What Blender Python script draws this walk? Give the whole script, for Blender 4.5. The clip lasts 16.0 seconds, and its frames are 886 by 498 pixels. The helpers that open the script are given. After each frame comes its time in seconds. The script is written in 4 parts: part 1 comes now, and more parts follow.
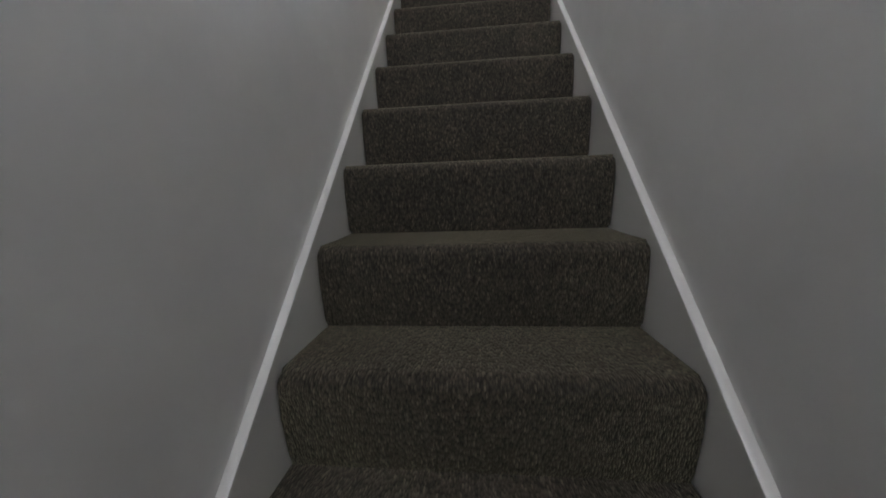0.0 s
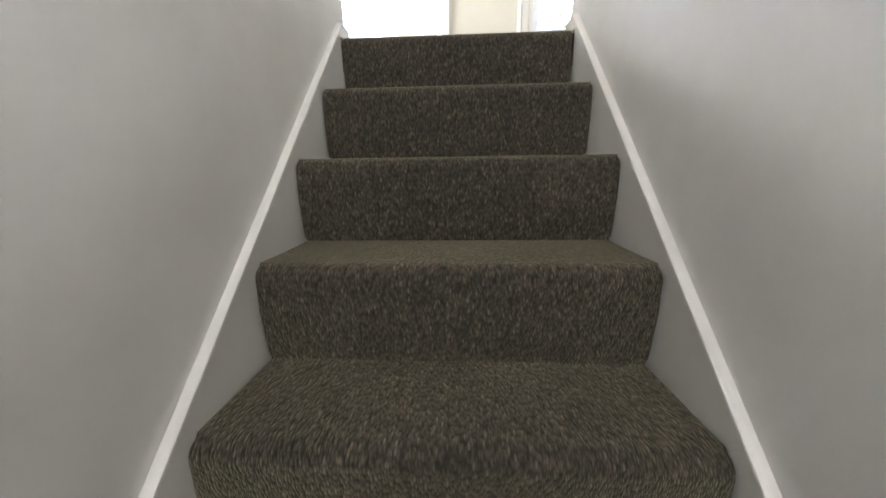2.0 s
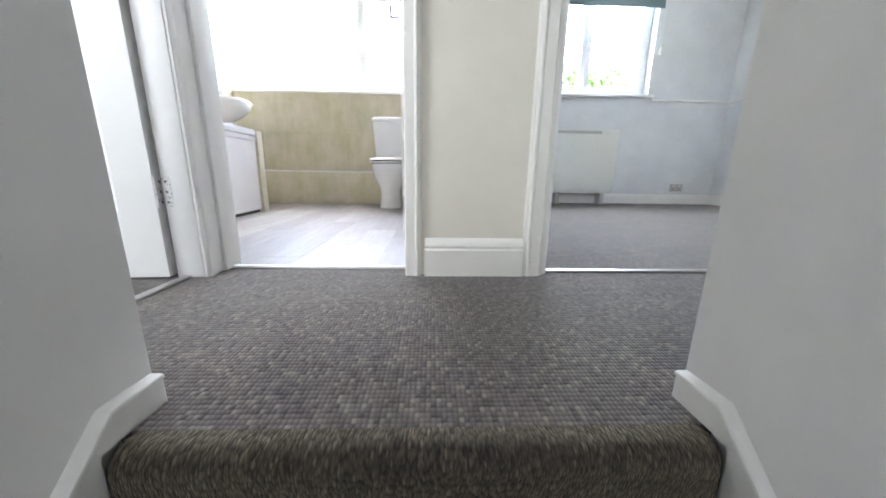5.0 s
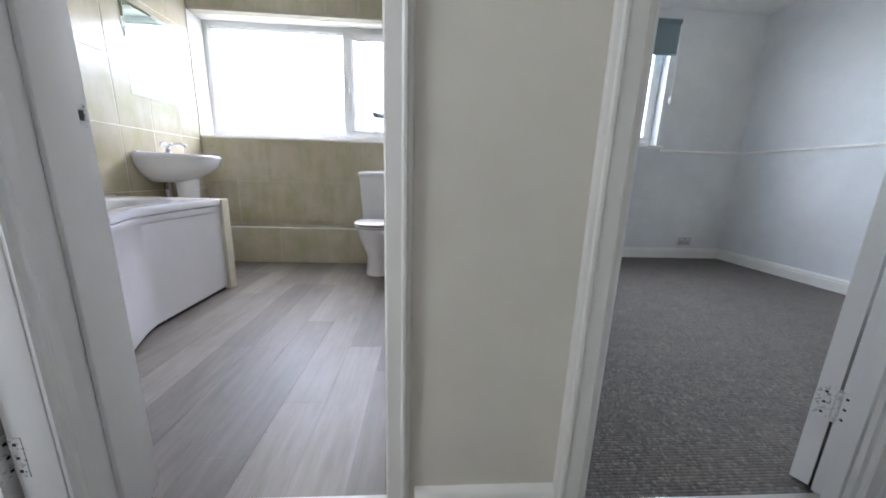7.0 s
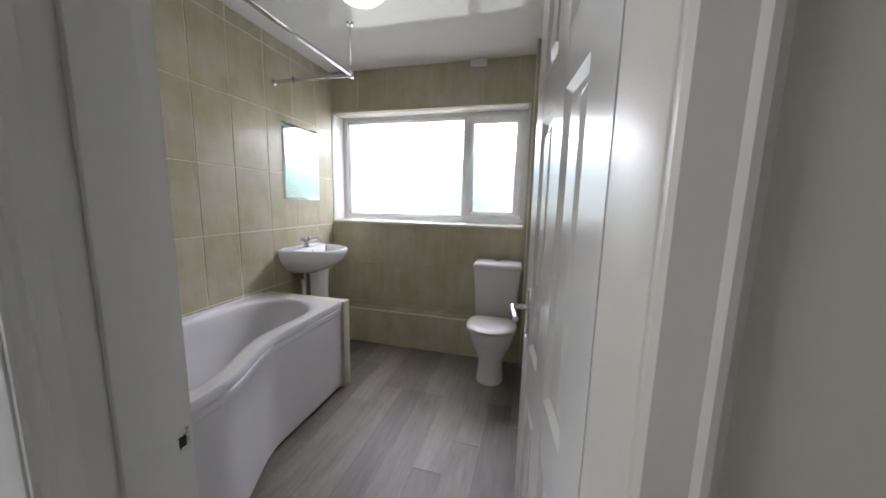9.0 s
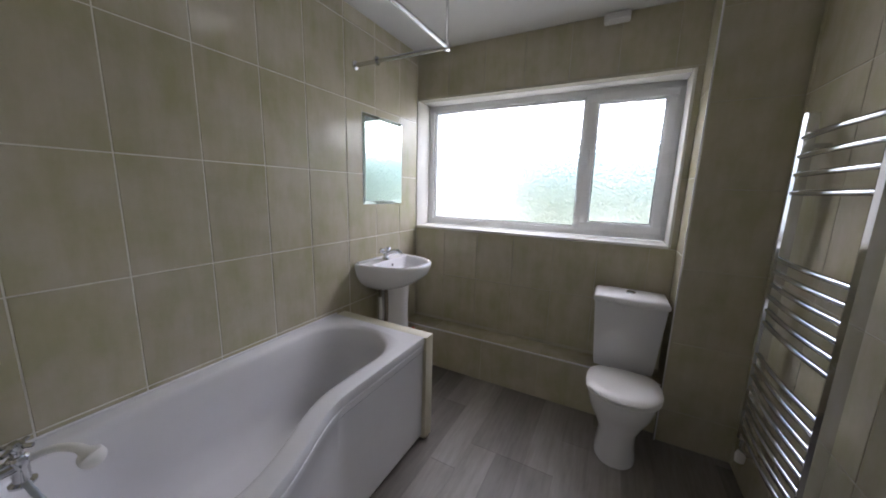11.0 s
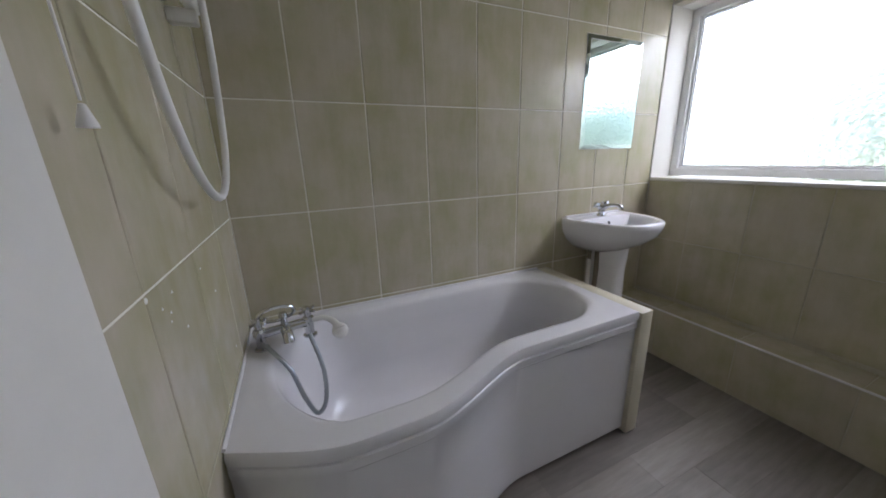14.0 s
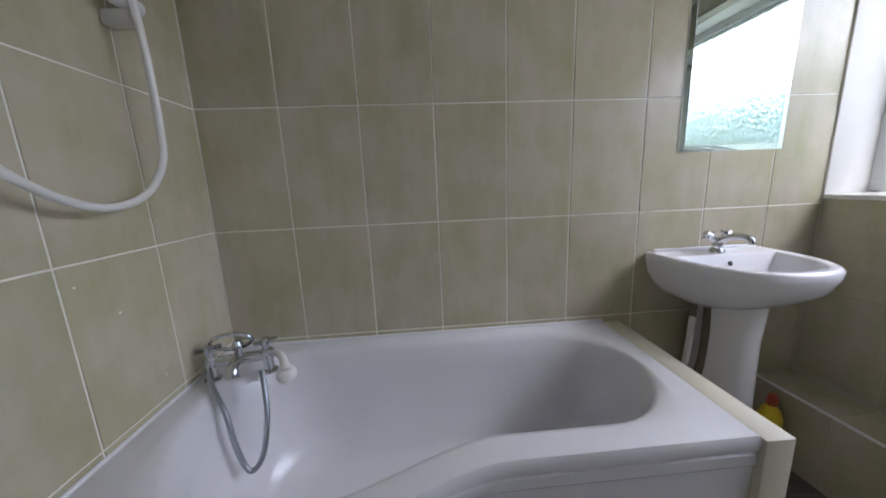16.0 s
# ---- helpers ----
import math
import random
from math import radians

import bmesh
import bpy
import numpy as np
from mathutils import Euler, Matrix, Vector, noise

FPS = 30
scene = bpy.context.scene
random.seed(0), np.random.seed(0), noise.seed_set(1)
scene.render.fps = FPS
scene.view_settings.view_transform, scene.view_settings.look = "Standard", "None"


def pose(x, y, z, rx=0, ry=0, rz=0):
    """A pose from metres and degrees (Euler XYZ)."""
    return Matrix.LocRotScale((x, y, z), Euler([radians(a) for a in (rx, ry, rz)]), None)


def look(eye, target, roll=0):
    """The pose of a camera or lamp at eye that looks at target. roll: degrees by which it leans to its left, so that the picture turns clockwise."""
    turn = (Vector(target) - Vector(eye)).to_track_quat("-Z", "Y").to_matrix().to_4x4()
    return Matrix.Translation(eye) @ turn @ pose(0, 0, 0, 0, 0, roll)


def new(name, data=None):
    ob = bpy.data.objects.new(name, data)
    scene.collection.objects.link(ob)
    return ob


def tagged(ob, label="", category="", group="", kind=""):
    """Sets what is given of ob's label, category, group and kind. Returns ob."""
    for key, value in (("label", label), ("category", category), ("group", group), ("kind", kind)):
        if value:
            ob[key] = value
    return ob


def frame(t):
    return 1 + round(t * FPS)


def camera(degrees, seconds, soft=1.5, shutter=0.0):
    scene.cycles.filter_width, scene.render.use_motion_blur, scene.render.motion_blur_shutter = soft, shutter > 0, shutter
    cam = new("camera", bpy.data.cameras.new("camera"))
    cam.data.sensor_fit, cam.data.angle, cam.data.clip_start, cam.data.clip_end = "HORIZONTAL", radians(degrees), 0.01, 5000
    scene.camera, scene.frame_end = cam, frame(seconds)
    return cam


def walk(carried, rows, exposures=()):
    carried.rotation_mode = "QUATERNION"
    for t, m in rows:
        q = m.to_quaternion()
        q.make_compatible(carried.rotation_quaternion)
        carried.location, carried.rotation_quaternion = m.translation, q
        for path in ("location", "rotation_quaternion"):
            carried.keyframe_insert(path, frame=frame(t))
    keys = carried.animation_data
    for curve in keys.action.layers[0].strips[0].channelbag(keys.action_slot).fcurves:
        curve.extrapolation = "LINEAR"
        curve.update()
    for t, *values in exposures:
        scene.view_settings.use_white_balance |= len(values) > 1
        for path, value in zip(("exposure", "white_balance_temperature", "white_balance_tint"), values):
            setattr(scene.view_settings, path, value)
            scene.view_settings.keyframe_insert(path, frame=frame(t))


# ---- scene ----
cam = camera(107.6, 16.0, soft=1.8)

# seconds, eye x, y, z, heading, tilt and lean in degrees
PATH = [
    (0, -0.005, -1.912, -1.058, 5.67, -11.63, -2.21),
    (0.5, -0.032, -1.686, -0.906, 4.43, -9.96, -1.74),
    (1, -0.046, -1.470, -0.715, 4.12, -11.48, -1.05),
    (1.5, -0.037, -1.278, -0.578, 3.20, -11.95, -1.11),
    (2, 0.011, -1.118, -0.417, 3.05, -14.66, -0.84),
    (2.5, -0.051, -0.973, -0.301, 1.94, -14.15, -0.37),
    (3, -0.034, -0.811, -0.139, 1.14, -13.40, -0.15),
    (3.5, -0.045, -0.696, -0.017, 0.52, -13.68, 0.27),
    (4, -0.041, -0.521, 0.175, -0.53, -13.24, 0.81),
    (4.2, -0.032, -0.451, 0.194, -1.42, -12.94, 1.06),
    (6.3, 0.028, 0.029, 0.681, -2.42, -14.10, 0.99),
    (6.5, 0.006, 0.079, 0.717, -2.95, -13.74, 1.53),
    (7, -0.010, 0.191, 0.817, -3.62, -12.51, 1.81),
    (7.5, -0.012, 0.335, 1.010, -2.96, -13.37, 2.28),
    (8, -0.034, 0.406, 1.138, 7.04, -10.17, 1.61),
    (8.5, -0.118, 0.495, 1.269, 9.17, -8.26, 1.69),
    (9, -0.161, 0.559, 1.319, 14.79, -8.24, 1.29),
    (9.2, -0.203, 0.593, 1.337, 17.00, -8.41, 1.13),
    (11.3, -0.548, 1.102, 1.420, 28.66, -10.77, 1.27),
    (11.5, -0.565, 1.140, 1.412, 29.54, -11.40, 0.93),
    (12, -0.622, 1.152, 1.417, 37.48, -11.78, 0.62),
    (12.5, -0.606, 1.168, 1.402, 48.07, -11.69, 0.11),
    (13, -0.606, 1.150, 1.361, 57.27, -12.88, -1.22),
    (13.5, -0.581, 1.176, 1.307, 63.87, -14.11, -1.40),
    (14, -0.561, 1.182, 1.281, 65.97, -15.45, -1.80),
    (14.5, -0.584, 1.216, 1.269, 68.28, -15.27, -1.97),
    (15, -0.692, 1.324, 1.255, 70.51, -15.44, -2.25),
    (15.5, -0.762, 1.484, 1.275, 71.97, -14.67, -1.79),
    (16, -0.778, 1.696, 1.222, 86.03, -11.03, -2.38),
]


def carried_pose(x, y, z, heading, tilt, lean):
    h, p = radians(heading), radians(tilt)
    way = Vector((-math.sin(h) * math.cos(p), math.cos(h) * math.cos(p), math.sin(p)))
    eye = Vector((x, y, z))
    return look(eye, eye + way, lean)


EXPOSURES = [(0, 5.14, 6100, 14), (0.5, 5.30, 6700, 14), (1.0, 5.42, 6900, 14), (1.5, 5.62, 6850, 13), (2.4, 5.98, 6350, 13), (3, 5.98, 6150, 13), (4.2, 5.6, 6050, 12), (6.3, 4.32, 5950, 13), (7.5, 3.88, 6000, 14), (8.5, 3.42, 6350, 14), (9.2, 3.0, 6350, 14), (11.3, 2.66, 6250, 16), (14.5, 2.76, 6150, 14), (16, 2.82, 6000, 14)]
walk(cam, [(r[0], carried_pose(*r[1:])) for r in PATH], EXPOSURES)

# ---- world, sun, window light and added fill ----
world = bpy.data.worlds.new("overcast_sky")
scene.world = world
world.use_nodes = True
wn = world.node_tree.nodes
sky = wn.new("ShaderNodeTexSky")
sky.sky_type, sky.sun_disc = "NISHITA", False
sky.sun_elevation, sky.sun_rotation = radians(48), radians(200)
sky.air_density, sky.dust_density = 1.0, 4.0
world.node_tree.links.new(sky.outputs[0], wn["Background"].inputs[0])
wn["Background"].inputs[1].default_value = 0.15

sun = new("sun", bpy.data.lights.new("sun", "SUN"))
sun.data.energy, sun.data.angle, sun.data.color = 1.5, radians(15), (1.0, 0.96, 0.9)
sun.matrix_world = look((0, -4, 6), (0, 0, 0))


def area_lamp(name, eye, target, wide, high, watts, tint=(1.0, 0.965, 0.985)):
    """Area lamp: daylight at a window, built or unseen, or an added fill."""
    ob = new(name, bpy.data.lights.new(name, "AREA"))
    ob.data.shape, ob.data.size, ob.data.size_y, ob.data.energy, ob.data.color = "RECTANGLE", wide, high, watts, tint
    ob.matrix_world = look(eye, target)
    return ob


area_lamp("bathroom_daylight", (-1.1, 4.10, 2.40), (-1.1, 3.0, 1.80), 2.0, 1.1, 7.6)
area_lamp("bedroom_daylight", (1.7, 4.30, 2.30), (1.7, 3.0, 1.50), 1.6, 1.1, 7.5, (0.92, 0.965, 1.0))
area_lamp("side_room_daylight", (-2.13, -0.2, 1.7), (-1.0, -0.1, 1.3), 0.9, 0.9, 2.6, (0.92, 0.965, 1.0))
# added fill for the stairwell; no window is built behind it
area_lamp("hall_daylight", (0.0, -3.27, 1.45), (0.0, -0.4, 0.0), 0.7, 1.5, 1.1, (0.95, 0.97, 1.0))

# ---- materials ----
def material(name, rough=0.5, metal=0.0, base=(0.8, 0.8, 0.8)):
    m = bpy.data.materials.new(name)
    m.use_nodes = True
    b = m.node_tree.nodes["Principled BSDF"]
    b.inputs["Base Color"].default_value = (*base, 1)
    b.inputs["Roughness"].default_value, b.inputs["Metallic"].default_value = rough, metal
    return m, m.node_tree, b


def coords(nt, scale=(1, 1, 1)):
    geo = nt.nodes.new("ShaderNodeNewGeometry")
    mp = nt.nodes.new("ShaderNodeMapping")
    mp.inputs["Scale"].default_value = scale
    nt.links.new(geo.outputs["Position"], mp.inputs["Vector"])
    return mp.outputs[0]


def noise_tex(nt, vec, scale, detail=4.0, rough=0.55):
    n = nt.nodes.new("ShaderNodeTexNoise")
    n.inputs["Scale"].default_value, n.inputs["Detail"].default_value, n.inputs["Roughness"].default_value = scale, detail, rough
    nt.links.new(vec, n.inputs["Vector"])
    return n.outputs["Fac"]


def ramp(nt, fac, stops):
    r = nt.nodes.new("ShaderNodeValToRGB")
    while len(r.color_ramp.elements) < len(stops):
        r.color_ramp.elements.new(0.5)
    for e, (p, c) in zip(r.color_ramp.elements, stops):
        e.position, e.color = p, (*c, 1)
    nt.links.new(fac, r.inputs[0])
    return r.outputs[0]


def mix(nt, fac, a, b, how="MIX"):
    n = nt.nodes.new("ShaderNodeMix")
    n.data_type, n.blend_type = "RGBA", how
    for socket, v in ((n.inputs[0], fac), (n.inputs[6], a), (n.inputs[7], b)):
        if isinstance(v, (int, float)):
            socket.default_value = v
        elif isinstance(v, tuple):
            socket.default_value = (*v, 1)
        else:
            nt.links.new(v, socket)
    return n.outputs[2]


def bump(nt, b, height, strength, distance):
    n = nt.nodes.new("ShaderNodeBump")
    n.inputs["Strength"].default_value, n.inputs["Distance"].default_value = strength, distance
    nt.links.new(height, n.inputs["Height"])
    nt.links.new(n.outputs[0], b.inputs["Normal"])


def rand(nt):
    return nt.nodes.new("ShaderNodeObjectInfo").outputs["Random"]


def painted(name, colour, rough, stain=0.06, relief=0.15, gloss_var=0.08):
    """Emulsion or gloss paint: faint roller grain, soft scuffs."""
    m, nt, b = material(name, rough, 0, colour)
    v = coords(nt)
    scuff = noise_tex(nt, v, 2.3, 6, 0.6)
    dark = tuple(c * (1 - stain * 2) for c in colour)
    nt.links.new(ramp(nt, scuff, [(0.30, dark), (0.62, colour)]), b.inputs["Base Color"])
    fine = noise_tex(nt, v, 260, 3)
    bump(nt, b, fine, relief, 0.0008)
    rr = nt.nodes.new("ShaderNodeMapRange")
    rr.inputs["To Min"].default_value, rr.inputs["To Max"].default_value = rough - gloss_var, rough + gloss_var
    nt.links.new(scuff, rr.inputs["Value"])
    nt.links.new(rr.outputs[0], b.inputs["Roughness"])
    return m


WALL = painted("white_emulsion", (0.80, 0.785, 0.755), 0.62)
IVORY = painted("ivory_emulsion", (0.74, 0.69, 0.575), 0.5)
WALL_BLUE = painted("pale_grey_emulsion", (0.735, 0.75, 0.765), 0.7)
CEIL = painted("ceiling_paint", (0.82, 0.82, 0.80), 0.75)
GLOSS = painted("white_gloss_paint", (0.82, 0.81, 0.785), 0.45, 0.03, 0.25, 0.06)
GLOSS.node_tree.nodes["Principled BSDF"].inputs["Specular IOR Level"].default_value = 0.28
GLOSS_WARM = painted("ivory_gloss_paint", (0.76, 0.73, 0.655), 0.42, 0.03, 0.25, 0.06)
DOOR_GLOSS = painted("white_door_gloss", (0.80, 0.79, 0.765), 0.20, 0.03, 0.12, 0.04)
SATIN = painted("cream_satin_paint", (0.80, 0.785, 0.74), 0.42, 0.04, 0.2)
UPVC = painted("white_upvc", (0.84, 0.85, 0.86), 0.28, 0.02, 0.05)
PLASTIC = painted("white_plastic", (0.80, 0.79, 0.78), 0.33, 0.03, 0.04)
CERAMIC = painted("white_glazed_ceramic", (0.80, 0.795, 0.82), 0.09, 0.015, 0.0, 0.02)
ACRYLIC = painted("white_acrylic", (0.77, 0.765, 0.795), 0.17, 0.03, 0.02, 0.05)
BOXING = painted("cream_painted_board", (0.70, 0.66, 0.53), 0.45, 0.08, 0.1)
CREAM = painted("cream_enamel", (0.76, 0.76, 0.72), 0.4, 0.03, 0.05)
GLOSS_CEIL = painted("gloss_ceiling_panel", (0.80, 0.80, 0.79), 0.06, 0.01, 0.0, 0.01)
CHROME = material("chrome", 0.09, 1.0, (0.62, 0.63, 0.65))[0]
STEEL = material("worn_steel", 0.35, 1.0, (0.55, 0.54, 0.52))[0]
HOSE = material("dull_chrome_braid", 0.30, 1.0, (0.34, 0.36, 0.38))[0]
# near-black for gaskets and screws, and for shade painted into holes and gaps
DARK = material("black_parts_and_shade", 0.8, 0, (0.03, 0.03, 0.03))[0]
YELLOW = material("yellow_plastic", 0.4, 0, (0.75, 0.58, 0.03))[0]
REDCAP = material("red_plastic", 0.4, 0, (0.45, 0.08, 0.03))[0]
MIRROR = material("mirror_silver", 0.02, 1.0, (0.66, 0.78, 0.73))[0]
TEAL = painted("slate_blind_fabric", (0.185, 0.245, 0.27), 0.85, 0.05, 0.4)


def tile_material():
    m, nt, b = material("beige_ceramic_tile", 0.16)
    v = coords(nt, (1.0, 1.0, 0.22))
    streak = noise_tex(nt, v, 16, 5, 0.6)
    cloud = noise_tex(nt, coords(nt), 5, 4)
    c1 = ramp(nt, streak, [(0.30, (0.475, 0.445, 0.285)), (0.70, (0.605, 0.558, 0.445))])
    c2 = mix(nt, 0.5, c1, ramp(nt, cloud, [(0.35, (0.440, 0.414, 0.248)), (0.65, (0.625, 0.560, 0.482))]))
    tone = ramp(nt, rand(nt), [(0.0, (0.92, 0.92, 0.92)), (1.0, (1.0, 1.0, 1.0))])
    nt.links.new(mix(nt, 1.0, c2, tone, "MULTIPLY"), b.inputs["Base Color"])
    bump(nt, b, noise_tex(nt, coords(nt), 9, 2), 0.12, 0.004)
    return m


TILE = tile_material()
# one grout in two tones: brighter where window light rakes it, painted in
GROUT_DIM = painted("beige_grout_dim", (0.56, 0.53, 0.43), 0.85, 0.08, 0.3)
GROUT = painted("cream_grout_lit", (0.87, 0.85, 0.79), 0.85, 0.08, 0.3)


def plank_material():
    m, nt, b = material("grey_vinyl_plank", 0.42)
    v = coords(nt, (1.0, 0.10, 1.0))
    grain = noise_tex(nt, v, 42, 8, 0.65)
    wide = noise_tex(nt, coords(nt, (1.0, 0.3, 1.0)), 7, 4)
    c = ramp(nt, grain, [(0.28, (0.155, 0.140, 0.126)), (0.72, (0.300, 0.279, 0.258))])
    c = mix(nt, 0.4, c, ramp(nt, wide, [(0.3, (0.145, 0.130, 0.116)), (0.7, (0.335, 0.312, 0.29))]))
    tone = ramp(nt, rand(nt), [(0.0, (0.66, 0.645, 0.63)), (1.0, (1.12, 1.11, 1.09))])
    nt.links.new(mix(nt, 1.0, c, tone, "MULTIPLY"), b.inputs["Base Color"])
    bump(nt, b, grain, 0.15, 0.001)
    return m


PLANK = plank_material()


def carpet_material(name, lows, mids, highs, size, loose, stretch):
    """Ribbed loop pile: tufts of several yarn tones in short rows."""
    m, nt, b = material(name, 0.95)
    v = coords(nt, (1.0, stretch, stretch))
    vo = nt.nodes.new("ShaderNodeTexVoronoi")
    vo.inputs["Scale"].default_value, vo.inputs["Randomness"].default_value = size, loose
    nt.links.new(v, vo.inputs["Vector"])
    yarn = nt.nodes.new("ShaderNodeSeparateColor")
    nt.links.new(vo.outputs["Color"], yarn.inputs[0])
    c = ramp(nt, yarn.outputs[0], [(0.0, lows), (0.45, mids), (0.80, mids), (1.0, highs)])
    soft = noise_tex(nt, coords(nt), 6, 4)
    c = mix(nt, 1.0, c, ramp(nt, soft, [(0.3, (0.82, 0.82, 0.82)), (0.7, (1.08, 1.06, 1.02))]), "MULTIPLY")
    # colour falls off between tufts, so the pile's shade is painted in
    gap = ramp(nt, vo.outputs["Distance"], [(0.30, (1, 1, 1)), (0.85, (0.34, 0.34, 0.34))])
    nt.links.new(mix(nt, 1.0, c, gap, "MULTIPLY"), b.inputs["Base Color"])
    inv = nt.nodes.new("ShaderNodeMath")
    inv.operation = "SUBTRACT"
    inv.inputs[0].default_value = 1.0
    nt.links.new(vo.outputs["Distance"], inv.inputs[1])
    bump(nt, b, inv.outputs[0], 0.9, 0.004)
    b.inputs["Sheen Weight"].default_value = 0.15
    return m


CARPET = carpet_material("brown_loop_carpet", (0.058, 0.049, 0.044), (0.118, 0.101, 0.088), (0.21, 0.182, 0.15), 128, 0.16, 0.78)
# the landing's carpet again in a finer, darker copy
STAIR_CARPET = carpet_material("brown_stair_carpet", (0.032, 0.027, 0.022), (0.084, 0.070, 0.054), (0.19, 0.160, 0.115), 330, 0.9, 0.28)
# olive sheen lightens the treads, standing in for light from above
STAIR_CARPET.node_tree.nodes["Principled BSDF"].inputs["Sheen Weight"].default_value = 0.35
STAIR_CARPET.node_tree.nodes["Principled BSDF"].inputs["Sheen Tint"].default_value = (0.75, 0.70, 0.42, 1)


def glass_material(name, rough, wobble):
    m, nt, b = material(name, rough, 0, (0.97, 0.99, 0.985))
    b.inputs["Transmission Weight"].default_value, b.inputs["IOR"].default_value = 1.0, 1.45
    if wobble:
        v = nt.nodes.new("ShaderNodeTexVoronoi")
        v.feature, v.inputs["Scale"].default_value = "SMOOTH_F1", 52
        nt.links.new(coords(nt), v.inputs["Vector"])
        bump(nt, b, v.outputs["Distance"], wobble, 0.01)
    return m


FROST = glass_material("obscure_glass", 0.34, 0.8)
CLEAR = glass_material("clear_glass", 0.0, 0)


def lamp_material(name, colour, power):
    m, nt, b = material(name, 0.4, 0, (0.85, 0.85, 0.83))
    b.inputs["Emission Color"].default_value, b.inputs["Emission Strength"].default_value = (*colour, 1), power
    return m


DOME = lamp_material("lit_opal_diffuser", (1.0, 0.97, 0.9), 0.35)
SHADE = lamp_material("lit_fabric_shade", (1.0, 0.90, 0.70), 0.12)


def leaf_material():
    m, nt, b = material("leaf", 0.6)
    c = ramp(nt, noise_tex(nt, coords(nt), 3, 4), [(0.3, (0.035, 0.07, 0.02)), (0.7, (0.10, 0.17, 0.045))])
    nt.links.new(c, b.inputs["Base Color"])
    return m


LEAF = leaf_material()
BARK = painted("bark", (0.10, 0.075, 0.05), 0.9, 0.2, 0.8)
GRASS = painted("pale_paving", (0.42, 0.43, 0.39), 0.95, 0.2, 0.8)
BRICK_RED = painted("far_brick", (0.32, 0.17, 0.12), 0.9, 0.15, 0.5)
PIPE = painted("grimy_pipe", (0.24, 0.20, 0.16), 0.6, 0.3, 0.3)


def flecked(name):
    m, nt, b = material(name, 0.4)
    c = ramp(nt, noise_tex(nt, coords(nt), 130, 4, 0.6), [(0.34, (0.30, 0.29, 0.28)), (0.46, (0.76, 0.75, 0.73))])
    nt.links.new(c, b.inputs["Base Color"])
    return m


FLECK = flecked("paint_flecked_steel")
SOCKET = painted("grey_socket_plate", (0.50, 0.48, 0.47), 0.4, 0.05, 0.05)


# ---- builders ----
def box(bm, x0, x1, y0, y1, z0, z1, bevel=0.0, seg=2):
    r = bmesh.ops.create_cube(bm, size=1.0)
    for v in r["verts"]:
        v.co = Vector(((x0 + x1) / 2 + v.co.x * (x1 - x0), (y0 + y1) / 2 + v.co.y * (y1 - y0), (z0 + z1) / 2 + v.co.z * (z1 - z0)))
    if bevel:
        edges = list({e for v in r["verts"] for e in v.link_edges})
        bmesh.ops.bevel(bm, geom=edges, offset=bevel, segments=seg, affect="EDGES", profile=0.5)
    return bm


def boxed(x0, x1, y0, y1, z0, z1, bevel=0.0, seg=2):
    return box(bmesh.new(), x0, x1, y0, y1, z0, z1, bevel, seg)


def loft(bm, loops, cap_start=True, cap_end=True):
    """Skin through closed loops of equal count."""
    rings = [[bm.verts.new(p) for p in loop] for loop in loops]
    n = len(rings[0])
    for a, b in zip(rings, rings[1:]):
        for i in range(n):
            bm.faces.new((a[i], a[(i + 1) % n], b[(i + 1) % n], b[i]))
    if cap_start:
        bm.faces.new(rings[0][::-1])
    if cap_end:
        bm.faces.new(rings[-1])
    return bm


def tube(bm, pts, r, n=10, caps=True):
    pts = [Vector(p) for p in pts]
    loops, side = [], None
    for i, p in enumerate(pts):
        d = (pts[min(i + 1, len(pts) - 1)] - pts[max(i - 1, 0)]).normalized()
        if side is None:
            side = d.orthogonal().normalized()
        side = (side - d * side.dot(d)).normalized()
        up = d.cross(side)
        rr = r[i] if isinstance(r, (list, tuple)) else r
        loops.append([p + (side * math.cos(2 * math.pi * k / n) + up * math.sin(2 * math.pi * k / n)) * rr for k in range(n)])
    return loft(bm, loops, caps, caps)


def tubed(pts, r, n=10):
    return tube(bmesh.new(), pts, r, n)


def lathe(profile, origin=(0, 0, 0), turn=None, n=24):
    bm = bmesh.new()
    m = Matrix.Translation(origin) @ (turn or Matrix())
    loops = [[m @ Vector((r * math.cos(2 * math.pi * k / n), r * math.sin(2 * math.pi * k / n), z)) for k in range(n)] for r, z in profile]
    return loft(bm, loops)


def curve_pts(pts, steps=8):
    """A smooth line through a few points."""
    pts = [Vector(p) for p in pts]
    out = []
    for i in range(len(pts) - 1):
        p0, p1, p2, p3 = pts[max(i - 1, 0)], pts[i], pts[i + 1], pts[min(i + 2, len(pts) - 1)]
        for k in range(steps):
            t = k / steps
            out.append(0.5 * ((2 * p1) + (p2 - p0) * t + (2 * p0 - 5 * p1 + 4 * p2 - p3) * t * t + (3 * p1 - p0 - 3 * p2 + p3) * t ** 3))
    return out + [pts[-1]]


def part(name, bm, mat, parent=None, label="", smooth=40):
    bmesh.ops.recalc_face_normals(bm, faces=bm.faces)
    me = bpy.data.meshes.new(name)
    bm.to_mesh(me)
    bm.free()
    me.materials.append(mat)
    if smooth:
        me.shade_smooth()
        me.set_sharp_from_angle(angle=radians(smooth))
    ob = new(name, me)
    if parent is not None:
        ob.parent = parent
        # parts are modelled in place: only a thing's own Empty is off the origin
        ob.matrix_parent_inverse = Matrix.Translation(-parent.location)
    return tagged(ob, label)


